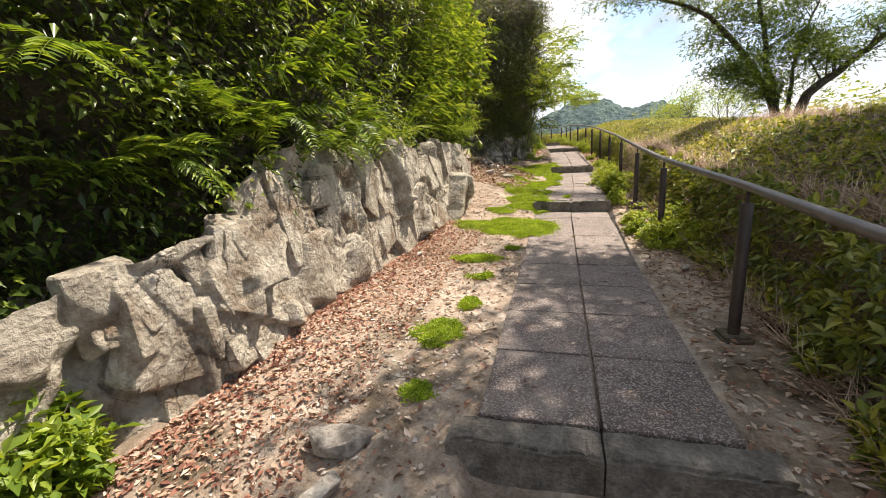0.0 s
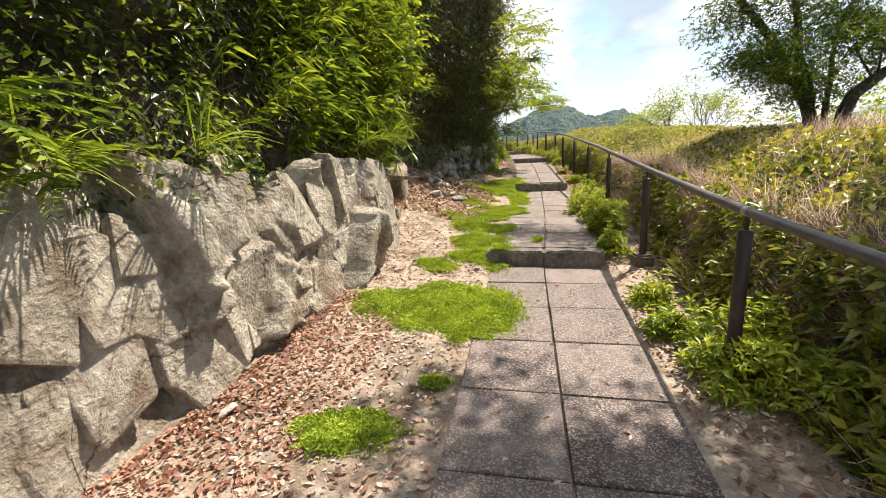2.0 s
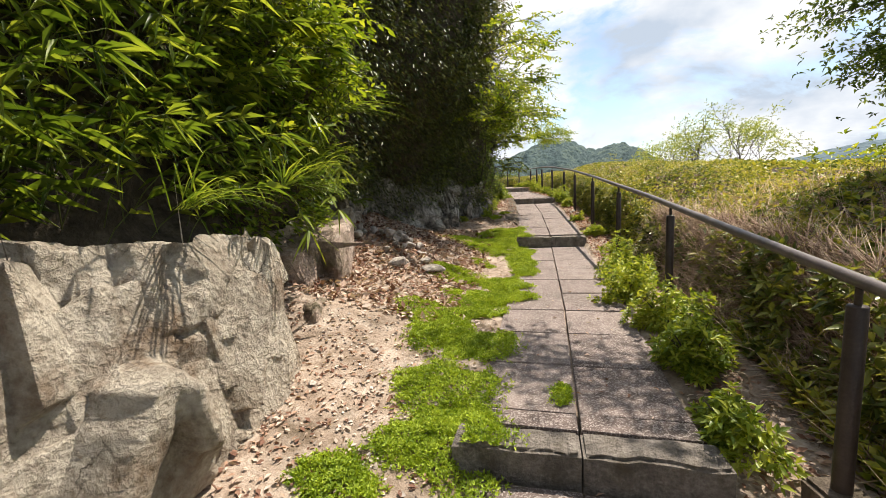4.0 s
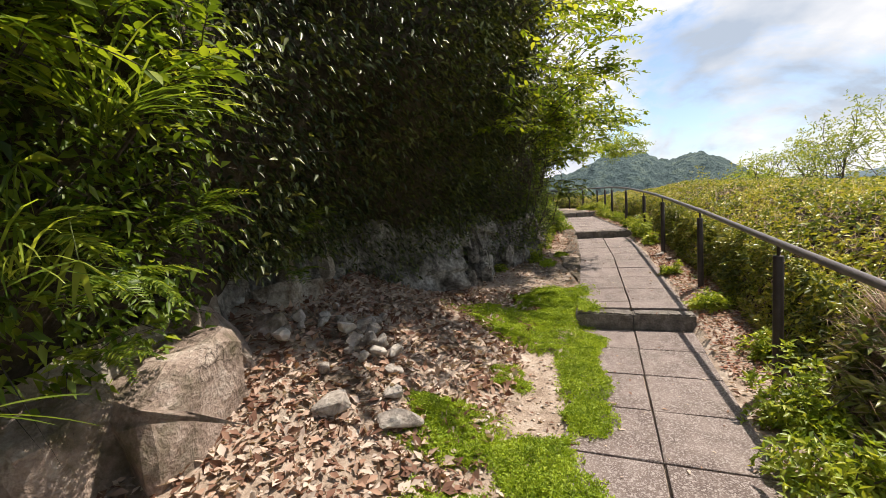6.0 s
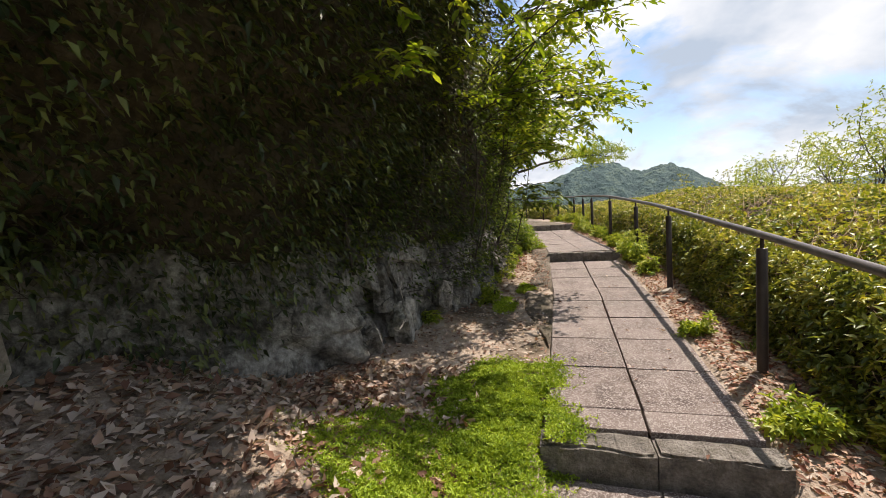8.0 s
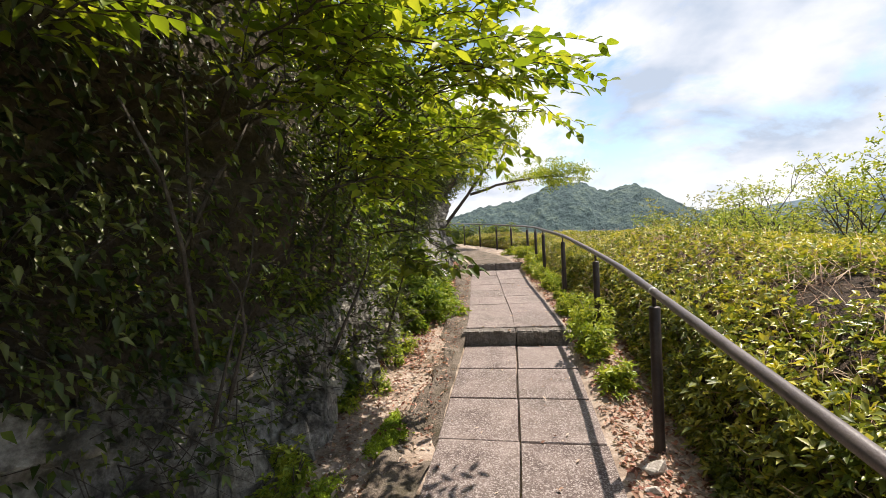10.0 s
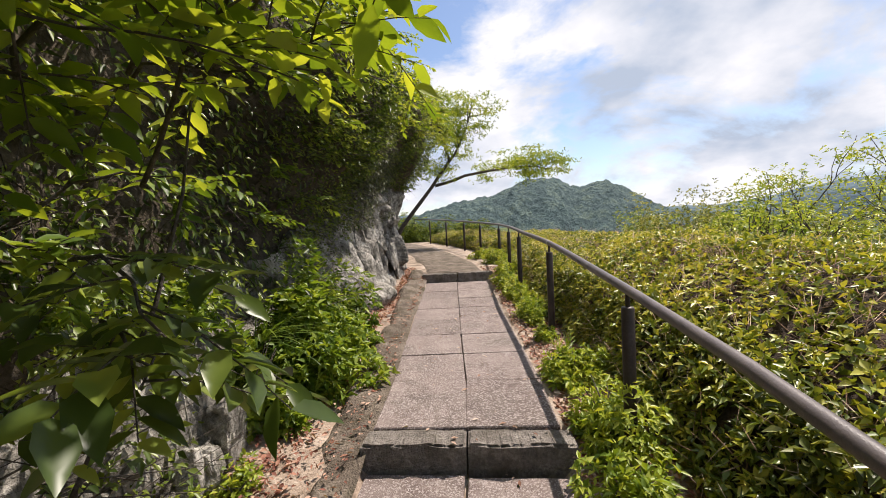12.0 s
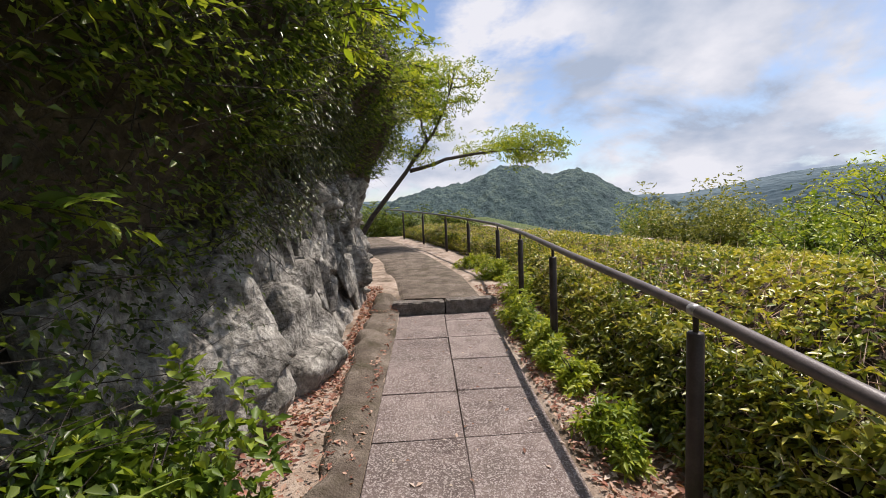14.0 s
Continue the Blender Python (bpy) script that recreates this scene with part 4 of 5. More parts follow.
# ---------------------------------------------------------------- plants, one function a kind


def here(x, y, h=0.0):
    return (x, y, float(ground(x, y)) + h)


def leaf_mound(name, label, category, group, x, y, r, h, n, mat, length, width, seed, k=5, z=None, stems=7, squash=1.0):
    """A low shrub: rosettes over an uneven dome, on thin stems."""
    rng = np.random.default_rng(seed)
    at = here(x, y) if z is None else (x, y, z)
    bush = thing(name, label, category, group, at=at)
    d = unit(rng.normal(size=(n, 3)) * [1, 1, 0.8])
    d[:, 2] = np.abs(d[:, 2]) * 1.0 - 0.12
    wv = Waves(seed, 2.6, 3)
    rad = (0.75 + 0.55 * wv(d[:, 0], d[:, 1], d[:, 2])) * (0.35 + 0.85 * rng.random(n) ** 0.7)
    P = d * rad[:, None] * [r, r * squash, h] + [0, 0, 0.03]
    P[:, 2] = np.maximum(P[:, 2], 0.02)
    N = unit(d * 0.7 + [0, 0, 0.55] + rng.normal(size=(n, 3)) * 0.35)
    v, f = whorls(rng, P, N, k, length, width, 0.35)
    part("foliage", mesh_np("foliage", v, f, mat), bush, "", "stuff")
    tubes = []
    for i in range(stems):
        a = rng.uniform(0, 6.28)
        tip = np.array([math.cos(a) * r * 0.6, math.sin(a) * r * 0.6 * squash, h * rng.uniform(0.5, 0.85)])
        tubes.append(tube_arrays([(0, 0, -0.02), tip * [0.35, 0.35, 0.5], tip], [0.008 + 0.006 * h, 0.006, 0.003], 4))
    v, f = join_arrays(tubes)
    part("stem", mesh_np("stem", v, f, M_BARK), bush, "", "stuff")
    return bush


def blade_arrays(rng, P, D, length, width, bend=0.8, seg=5):
    """Long narrow arching blades out of flat strips."""
    n = len(P)
    L = length * (0.65 + 0.7 * rng.random((n, 1)))
    side = unit(np.cross(D, np.array([0, 0, 1.0]) + rng.normal(size=(n, 3)) * 0.2))
    rows = []
    for i in range(seg + 1):
        s = i / seg
        c = P + D * L * s - np.array([0, 0, 1.0]) * L * bend * s * s * 0.6
        w = width * (1 - s) ** 0.7 * (0.6 + 0.8 * min(1, s * 3)) * 0.5
        rows += [c + side * w, c - side * w]
    V = np.stack(rows, 1).reshape(-1, 3)
    m = 2 * (seg + 1)
    o = np.arange(n)[:, None] * m
    F = []
    for i in range(seg):
        a = 2 * i
        F += [o + [a, a + 1, a + 3], o + [a, a + 3, a + 2]]
    return V, np.concatenate(F, 1).reshape(-1, 3)


def grass_tuft(x, y, n, length, seed, z=None, mat=None, width=0.010, lean=(0, 0, 1.0), label="tuft of long arching green grass blades", name="grass_tuft"):
    rng = np.random.default_rng(seed)
    tuft = thing(name, label, "grass", at=here(x, y) if z is None else (x, y, z))
    P = rng.normal(size=(n, 3)) * [0.03, 0.03, 0.004]
    D = unit(np.array(lean) + rng.normal(size=(n, 3)) * [0.5, 0.5, 0.2])
    v, f = blade_arrays(rng, P, D, length, width)
    part("blade", mesh_np("blade", v, f, mat or M_BAMBOO), tuft, "", "stuff")
    return tuft


def bamboo_clump(y, h, n, seed, reach=0.7, size=0.15, mat=None):
    """Arching bamboo grass rooted in the bank."""
    rng = np.random.default_rng(seed)
    x = float(green_face(y, h)) - 0.02
    at = (x, y, float(soft_level(y)) + h)
    clump = thing("bamboo_clump", "bright green bamboo grass arching out of the bank", "bamboo", "bamboo grass on the bank", at=at)
    tubes, leaves = [], []
    for i in range(n):
        o = rng.normal(size=3) * [0.06, 0.30, 0.22]
        up = np.array([0.22 + 0.3 * rng.random(), rng.normal() * 0.30, 1.0])
        L = reach * rng.uniform(0.8, 1.7)
        s = np.linspace(0, 1, 7)[:, None]
        pts = o + unit(up) * L * s + np.array([0.75 * rng.random() + 0.15, rng.normal() * 0.25, -0.55]) * L * s ** 2 * 0.7
        tubes.append(tube_arrays(pts, np.linspace(0.0045, 0.0018, 7), 4))
        for j in range(2, 7):
            k = 6 if j > 2 else 3
            tan = unit(pts[j] - pts[j - 1])
            D = unit(tan * 0.8 + rng.normal(size=(k, 3)) * 0.75 + [0.25, 0, 0.05])
            leaves.append(leaf_arrays(rng, np.repeat(pts[j][None], k, 0), D, size, size * 0.085, 0.1, 0.35, up=(0, 0, 1)))
    v, f = join_arrays(tubes)
    part("culm", mesh_np("culm", v, f, M_CULM), clump, "", "stuff")
    v, f = join_arrays(leaves)
    part("foliage", mesh_np("foliage", v, f, mat or M_BAMBOO), clump, "", "stuff")


def hanging_shoot(start, end, seed, leaves=9, size=0.26):
    """A drooping bamboo grass stem with a fan of long leaves at its tip."""
    rng = np.random.default_rng(seed)
    a, b = np.array(start, float), np.array(end, float)
    shoot = thing("bamboo_shoot", "drooping bamboo grass stem with long bright green leaves", "bamboo", "bamboo grass on the bank", at=tuple(a))
    s = np.linspace(0, 1, 8)[:, None]
    pts = (b - a) * s + np.array([0, 0, 0.35]) * np.sin(s * math.pi) * np.linalg.norm(b - a)
    part("culm", mesh_np("culm", *tube_arrays(pts, np.linspace(0.005, 0.002, 8), 5), M_CULM, True), shoot)
    for i in range(leaves):
        p = pts[-1] if i < leaves * 0.6 else pts[-2]
        D = unit(np.array([[0.25, -0.15, -0.55]]) + rng.normal(size=(1, 3)) * [0.55, 0.55, 0.4])
        part("leaf", mesh_np("leaf", *blade_arrays(rng, p[None], D, size, 0.024, 0.35, 6), M_BAMBOO), shoot)


_fronds = []


def frond_mesh(seed):
    """A fern frond: an arching midrib with paired leaflets."""
    rng = np.random.default_rng(seed)
    s = np.linspace(0, 1, 19)
    mid = np.stack([s * 0.42, 0.03 * np.sin(s * 4 + seed), 0.16 * s - 0.26 * s ** 2.2], 1)
    chunks = [tube_arrays(mid[::3], np.linspace(0.0028, 0.001, 7), 4)]
    for i in range(2, 19):
        l = 0.105 * math.sin(math.pi * min(1, 0.22 + 0.78 * (1 - s[i])) * 0.62) + 0.012
        for sd in (-1, 1):
            D = unit(np.array([[0.45, sd * 1.0, -0.18]]))
            chunks.append(leaf_arrays(rng, mid[i][None], D, l, 0.021, 0.15, 0.12, 0.1, up=(0, 0, 1)))
    v, f = join_arrays(chunks)
    return mesh_np("frond", v, f, M_FERN)


def fern(y, h, seed, size=1.0, out=0.05):
    if not _fronds:
        _fronds.extend(frond_mesh(i) for i in range(3))
    r = random.Random(seed)
    x = float(green_face(y, h)) + out
    plant = thing("fern", "green fern with drooping feathery fronds on the bank", "fern", "ferns on the bank", at=(x, y, float(soft_level(y)) + h))
    for i in range(r.randint(5, 7)):
        ob = part("frond", r.choice(_fronds), plant)
        ob.matrix_basis = pose(0, 0, 0, r.uniform(-20, 20), r.uniform(-35, 25), r.uniform(-85, 85)) @ Matrix.Scale(size * r.uniform(0.7, 1.15), 4)


def bough(name, label, group, start, end, seed, sprays=9, per=11, leaf=0.085, mat=None, sag=0.12, category="branch"):
    """A leafy bough: a curved limb with side sprays of alternate leaves."""
    rng = np.random.default_rng(seed)
    a, b = np.array(start, float), np.array(end, float)
    br = thing(name, label, category, group, at=tuple(a))
    s = np.linspace(0, 1, 9)[:, None]
    L = np.linalg.norm(b - a)
    main = (b - a) * s + np.array([0, 0, 1.0]) * L * sag * np.sin(s * math.pi) + rng.normal(size=(9, 3)) * 0.015
    main[0] = 0
    tubes, leaves = [tube_arrays(main, np.linspace(0.011, 0.003, 9), 5)], []
    fw = unit(b - a)
    for i in range(sprays):
        u = 0.3 + 0.7 * (i + rng.random()) / sprays
        p = np.array([np.interp(u, s[:, 0], main[:, c]) for c in range(3)])
        d = unit(fw * 0.8 + rng.normal(size=3) * [0.6, 0.6, 0.35])
        l = L * rng.uniform(0.18, 0.36) + 0.1
        q = p + np.linspace(0, 1, 5)[:, None] * d * l - np.array([0, 0, 1.0]) * (np.linspace(0, 1, 5)[:, None] ** 2) * l * 0.25
        tubes.append(tube_arrays(q, np.linspace(0.004, 0.0015, 5), 4))
        w = np.linspace(0.15, 1, per)
        P = np.stack([np.interp(w, np.linspace(0, 1, 5), q[:, c]) for c in range(3)], 1)
        sd = unit(np.cross(d, [0, 0, 1.0]))
        D = unit(d * 0.55 + sd * np.where(np.arange(per) % 2, 1, -1)[:, None] * 0.8 + rng.normal(size=(per, 3)) * 0.25 + [0, 0, -0.12])
        leaves.append(ovate_arrays(rng, P, D, leaf, leaf * 0.50))
    v, f = join_arrays(tubes)
    part("limb", mesh_np("limb", v, f, M_BARK), br, "", "stuff")
    v, f = join_arrays(leaves)
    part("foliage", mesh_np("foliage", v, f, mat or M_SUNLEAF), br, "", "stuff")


def grow(rng, p, d, l, r, depth, tubes, tips, spread, up):
    """Limbs that fork until they are twigs; fills tubes and tips."""
    n = 6
    pts = [np.array(p, float)]
    for i in range(n):
        d = unit(d + rng.normal(size=3) * 0.13 + np.array([0, 0, up]) * 0.1)
        pts.append(pts[-1] + d * l / n)
    tubes.append(tube_arrays(pts, np.linspace(r, r * 0.62, n + 1), 8 if r > 0.03 else 5))
    if depth == 0:
        tips.append((pts[-1], d)); tips.append((pts[-3], d))
        return
    for i in range(rng.integers(2, 4) + (depth > 1)):
        q = pts[rng.integers(3, n + 1)] if i else pts[-1]
        nd = unit(d + rng.normal(size=3) * spread * np.array([1, 1, 0.55]))
        grow(rng, q, nd, l * rng.uniform(0.6, 0.85), r * 0.6, depth - 1, tubes, tips, spread, up)


def tree(name, label, base, limbs, seed, depth=3, leaves=9000, leaf=0.07, cloud=0.45, mat=None, spread=0.75, up=0.2, group="", k=4, flat=0.5):
    """A tree of several limbs: (direction, length, radius) each; leaves gather round the twigs' tips."""
    rng = np.random.default_rng(seed)
    tr = thing(name, label, "tree", group, at=base)
    tubes, tips = [], []
    for d, l, r in limbs:
        grow(rng, (0, 0, -0.15), unit(np.array(d, float)), l, r, depth, tubes, tips, spread, up)
    v, f = join_arrays(tubes)
    part("trunk", mesh_np("trunk", v, f, M_BARK, True), tr)
    i = rng.integers(0, len(tips), leaves // k)
    P = np.array([t[0] for t in tips])[i] + rng.normal(size=(len(i), 3)) * [cloud, cloud, cloud * flat] * 0.55
    N = unit(np.array([t[1] for t in tips])[i] * 0.3 + [0, 0, 0.6] + rng.normal(size=(len(i), 3)) * 0.5)
    v, f = whorls(rng, P, N, k, leaf, leaf * 0.42, 0.15)
    part("crown", mesh_np("crown", v, f, mat or M_SUNLEAF), tr, "open crown of small green leaves", "stuff")
    return tr


def limb_tree(name, label, base, limbs, seed, leaves, leaf, twig=0.55, cloud=0.3, mat=None, group="", lo=0.35, twigs=16, k=4, flat=0.45):
    """A tree with given limbs, each a list of points and a root radius; twigs leave the outer limbs and carry the leaves."""
    rng = np.random.default_rng(seed)
    tr = thing(name, label, "tree", group, at=base)
    b = np.array(base)
    tips, twig_tubes = [], []
    for pts, r in limbs:
        pts = np.array(pts, float) - b
        u = np.linspace(0, 1, len(pts))
        w = np.linspace(0, 1, 14)
        q = np.stack([np.interp(w, u, pts[:, c]) for c in range(3)], 1)
        for _ in range(2):
            q[1:-1] = (q[:-2] + 2 * q[1:-1] + q[2:]) / 4
        q[1:] += rng.normal(size=(13, 3)) * 0.02
        part("limb", mesh_np("limb", *tube_arrays(q, np.linspace(r, r * 0.22, 14), 9), M_BARK, True), tr)
        for i in range(twigs):
            t = lo + (1 - lo) * (i + rng.random()) / twigs
            p = np.array([np.interp(t, w, q[:, c]) for c in range(3)])
            d = unit(rng.normal(size=3) * [1, 1, 0.45] + unit(pts[-1] - pts[0]) * 0.6 + [0, 0, 0.15])
            l = twig * rng.uniform(0.5, 1.3)
            e = p + d * l
            m = (p + e) / 2 + rng.normal(size=3) * 0.06 * l
            twig_tubes.append(tube_arrays([p, m, e], [max(0.004, r * 0.2), r * 0.12, 0.003], 4))
            tips += [(e, d), (m, d)]
            for j in range(3):
                d2 = unit(d + rng.normal(size=3) * [0.8, 0.8, 0.4])
                e2 = m + d2 * l * 0.55
                twig_tubes.append(tube_arrays([m, e2], [0.004, 0.002], 3))
                tips.append((e2, d2))
    v, f = join_arrays(twig_tubes)
    part("twig", mesh_np("twig", v, f, M_BARK), tr, "", "stuff")
    i = rng.integers(0, len(tips), leaves // k)
    P = np.array([t[0] for t in tips])[i] + rng.normal(size=(len(i), 3)) * [cloud, cloud, cloud * flat] * 0.6
    N = unit(np.array([t[1] for t in tips])[i] * 0.3 + [0, 0, 0.6] + rng.normal(size=(len(i), 3)) * 0.5)
    v, f = whorls(rng, P, N, k, leaf, leaf * 0.42, 0.15)
    part("crown", mesh_np("crown", v, f, mat or M_SUNLEAF), tr, "open crown of small green leaves", "stuff")


def stone_mesh(seed, mat):
    rng = np.random.default_rng(seed)
    bm = bmesh.new()
    for p in unit(rng.normal(size=(13, 3))) * rng.uniform(0.75, 1.0, (13, 1)):
        bm.verts.new(p)
    bmesh.ops.convex_hull(bm, input=bm.verts)
    for v in [v for v in bm.verts if not v.link_faces]:
        bm.verts.remove(v)
    bmesh.ops.bevel(bm, geom=bm.edges[:], offset=0.07, segments=1, affect="EDGES")
    return mesh_bm("stone", bm, mat)


_stones = []


def stone(x, y, sx, sy, sz, seed, name="stone", label="pale angular stone lying on the earth", group="", z=None, sink=0.25, category="stone"):
    if not _stones:
        _stones.extend(stone_mesh(i, M_STONE) for i in range(9))
    r = random.Random(seed)
    ob = new(name, r.choice(_stones))
    zb = float(ground(x, y)) if z is None else z
    ob.matrix_basis = pose(x, y, zb + sz * (1 - 2 * sink) * 0.5, r.uniform(-14, 14), r.uniform(-14, 14), r.uniform(0, 360)) @ Matrix.Diagonal((sx / 2, sy / 2, sz / 2 * 1.05, 1))
    return tagged(ob, label, category, group)


def scatter(name, label, mat, n, seed, region, length, width, lift=0.012, flat=0.25, fold=0.22, cat="leaf litter", base=0.0):
    """Flat-lying leaves or chips over the ground, as one body of stuff; region(rng, n) gives x, y."""
    rng = np.random.default_rng(seed)
    x, y = region(rng, n)
    z = ground(x, y) + base + lift * rng.random(len(x)) + 0.004
    D = unit(rng.normal(size=(len(x), 3)) * [1, 1, flat])
    P = np.stack([x, y, z], 1) - D * length * 0.5
    P[:, 2] = np.maximum(P[:, 2], ground(P[:, 0], P[:, 1]) + 0.003)
    v, f = leaf_arrays(rng, P, D, length, width, fold, 0.0, 0.5, up=(0, 0, 1))
    tagged(new(name, mesh_np(name, v, f, mat)), label, cat, kind="stuff")


# ---------------------------------------------------------------- what grows and lies where
MOSS = ((-1.08, 6.35, 0.36, 0.27), (-0.42, 6.15, 0.36, 0.45), (-0.72, 6.2, 0.3, 0.3), (-0.95, 7.45, 0.28, 0.2), (-0.5, 7.85, 0.36, 0.34), (-0.7, 9.3, 0.3, 0.5), (-0.4, 8.95, 0.25, 0.3),
        (-0.5, 10.3, 0.5, 0.32), (-0.92, 9.62, 0.26, 0.26), (-0.08, 10.35, 0.22, 0.18), (-0.98, 11.2, 0.3, 0.25), (-0.32, 11.05, 0.24, 0.28), (-0.05, 12.45, 0.20, 0.55), (-0.02, 11.6, 0.16, 0.3),
        (-0.95, 13.45, 0.42, 0.42), (-0.45, 14.2, 0.40, 0.45), (-0.5, 13.6, 0.3, 0.3), (-0.66, 12.05, 0.18, 0.18), (-0.93, 4.7, 0.28, 0.17), (-0.70, 3.98, 0.11, 0.09), (-0.84, 2.72, 0.15, 0.2),
        (-0.78, 2.06, 0.10, 0.08), (-0.70, 3.28, 0.12, 0.12), (-0.55, 5.2, 0.08, 0.06), (0.24, 8.2, 0.05, 0.12), (-0.55, 17.3, 0.12, 0.3), (-0.75, 16.4, 0.12, 0.3), (-0.66, 6.6, 0.4, 0.3), (-0.32, 6.5, 0.22, 0.36), (-0.55, 14.4, 0.5, 0.4), (-0.3, 13.9, 0.32, 0.34),
        (-0.85, 10.95, 0.28, 0.2), (-0.2, 10.75, 0.26, 0.16), (-0.5, 9.8, 0.3, 0.16), (0.0, 13.1, 0.18, 0.3), (-0.75, 13.0, 0.4, 0.3), (-0.6, 8.3, 0.3, 0.25))


def moss_patch(x, y, rx, ry, seed):
    rng = np.random.default_rng(seed)
    at = here(x, y)
    patch = thing("groundcover_patch", "patch of bright green low groundcover on bare earth", "groundcover", "green groundcover patches", at=at)
    n = int(9500 * rx * ry * 3.14) + 60
    a, q = rng.uniform(0, 6.283, n), rng.random(n) ** 0.55 * (1 + 0.12 * rng.random(n) ** 4 * 3)
    wv = Waves(seed + 900, 1.0, 3)
    edge = 1 + 0.34 * wv(np.cos(a) * 2.2, np.sin(a) * 2.2)
    X, Y = x + np.cos(a) * q * rx * edge, y + np.sin(a) * q * ry * edge
    tall = 0.04 * np.clip(rx * 3, 0.4, 1) * np.clip(1 - q ** 2, 0, 1) + 0.008
    base = np.maximum(ground(X, Y), np.where(np.abs(X - centre(Y)) < HALF, level(Y), -99))
    P = np.stack([X - at[0], Y - at[1], base - at[2] + tall * (0.3 + 0.8 * rng.random(n)) + 0.012 * _hd2(X * 3, Y * 3)], 1)
    k = max(1, min(6, int(rx * ry * 28)))
    cen = P[rng.integers(0, n, k)]
    near = np.argmin(((P[:, None, :2] - cen[None, :, :2]) ** 2).sum(-1), 1)
    for c in range(k):
        q = P[near == c]
        if len(q) > 5:
            v, f = whorls(rng, q, unit(np.array([0, 0, 1.0]) + rng.normal(size=(len(q), 3)) * 0.4), 4, 0.027, 0.009, 0.7)
            part("clump", mesh_np("clump", v, f, M_MOSS), patch, "", "stuff")


def left_strip(y0, y1, near=0.0, far=1.0, power=1.0):
    def region(rng, n):
        y = rng.uniform(y0, y1, n)
        a, b = wall_x(y) + 0.02, centre(y) - HALF - 0.02
        return a + (b - a) * (near + (far - near) * rng.random(n) ** power), y
    return region


def right_strip(y0, y1, w=0.7):
    return lambda rng, n: (lambda y: (centre(y) + HALF + 0.03 + w * rng.random(n) ** 0.9, y))(rng.uniform(y0, y1, n))


def build_plants():
    r = random.Random(17)
    for i, (x, y, rx, ry) in enumerate(MOSS):
        moss_patch(x, y, rx, ry, 200 + i)
    low = ((1.35, 5.45, 0.36, 0.48), (1.62, 5.0, 0.30, 0.36), (1.08, 5.95, 0.17, 0.25), (1.15, 6.6, 0.16, 0.2), (1.08, 7.95, 0.24, 0.36), (1.1, 8.6, 0.28, 0.42), (1.18, 9.4, 0.3, 0.42), (1.15, 10.3, 0.26, 0.36), (1.3, 11.1, 0.26, 0.36),
           (1.42, 11.8, 0.3, 0.36), (1.38, 14.1, 0.20, 0.22), (1.6, 12.9, 0.2, 0.22), (1.15, 18.85, 0.20, 0.34), (1.2, 19.5, 0.30, 0.44), (1.08, 20.3, 0.26, 0.36), (0.86, 22.2, 0.18, 0.26), (0.80, 22.85, 0.2, 0.3),
           (0.70, 23.6, 0.2, 0.36), (0.55, 24.35, 0.2, 0.32), (0.62, 25.4, 0.24, 0.3), (0.95, 21.35, 0.11, 0.15), (0.86, 21.9, 0.12, 0.18), (0.66, 23.2, 0.13, 0.18), (0.62, 24.0, 0.17, 0.24), (0.45, 24.8, 0.18, 0.24), (1.22, 18.2, 0.16, 0.24), (1.2, 15.6, 0.12, 0.14), (0.3, 26.6, 0.3, 0.34), (-0.1, 28.0, 0.3, 0.36))
    for i, (x, y, q, h) in enumerate(low):
        leaf_mound("low_shrub", "low bright yellow-green shrub beside the paving", "shrub", "low shrubs along the rail", x, y, q, h, int(2600 * q * (q + h)) + 60, M_LIME, 0.058, 0.021, 300 + i)
    for i, (x, y, q, h) in enumerate(((-1.25, 19.5, 0.36, 0.75), (-1.2, 20.15, 0.42, 1.05), (-1.28, 20.9, 0.34, 0.85), (-1.35, 18.7, 0.25, 0.4), (-1.3, 17.9, 0.2, 0.35), (-2.2, 1.0, 0.3, 0.45), (-2.15, 0.45, 0.3, 0.5))):
        leaf_mound("broadleaf_shrub", "leafy green shrub growing against the rock", "shrub", "", x, y, q, h, int(3000 * q * (q + h)) + 120, M_FERN, 0.08, 0.034, 330 + i)
    for i, (x, y, n, l, h) in enumerate(((-1.15, 19.55, 34, 0.62, 0.6), (-1.2, 20.6, 26, 0.5, 0.5), (-1.85, 5.1, 30, 0.6, 1.5), (-1.9, 9.75, 60, 0.85, 2.1), (-2.0, 9.4, 40, 0.7, 1.5), (-1.95, 4.3, 22, 0.5, 1.45), (-1.75, 8.5, 40, 0.6, 1.4), (-1.8, 7.6, 40, 0.55, 1.4))):
        grass_tuft(x, y, n, l, 350 + i, z=float(soft_level(y)) + h, lean=(0.75, -0.1, 0.7))
    for i in range(30):
        y, h = r.uniform(8.6, 10.2), r.uniform(1.6, 3.9)
        x0 = float(green_face(y, h)) - 0.1
        z = float(soft_level(y)) + h
        bough("leafy_bough", "leafy shoot over the ledge, coloured yellow-green for sun", "shoots over the ledge", (x0, y, z), (x0 + r.uniform(0.35, 0.8), y + r.uniform(-0.4, 0.2), z + r.uniform(0.0, 0.4)), 1300 + i, 8, 11, 0.085, M_SUNLEAF)
    for i, y in enumerate((16.5, 17.0, 17.45, 17.9, 18.3, 18.7, 19.1)):
        h = r.uniform(0.85, 1.2)
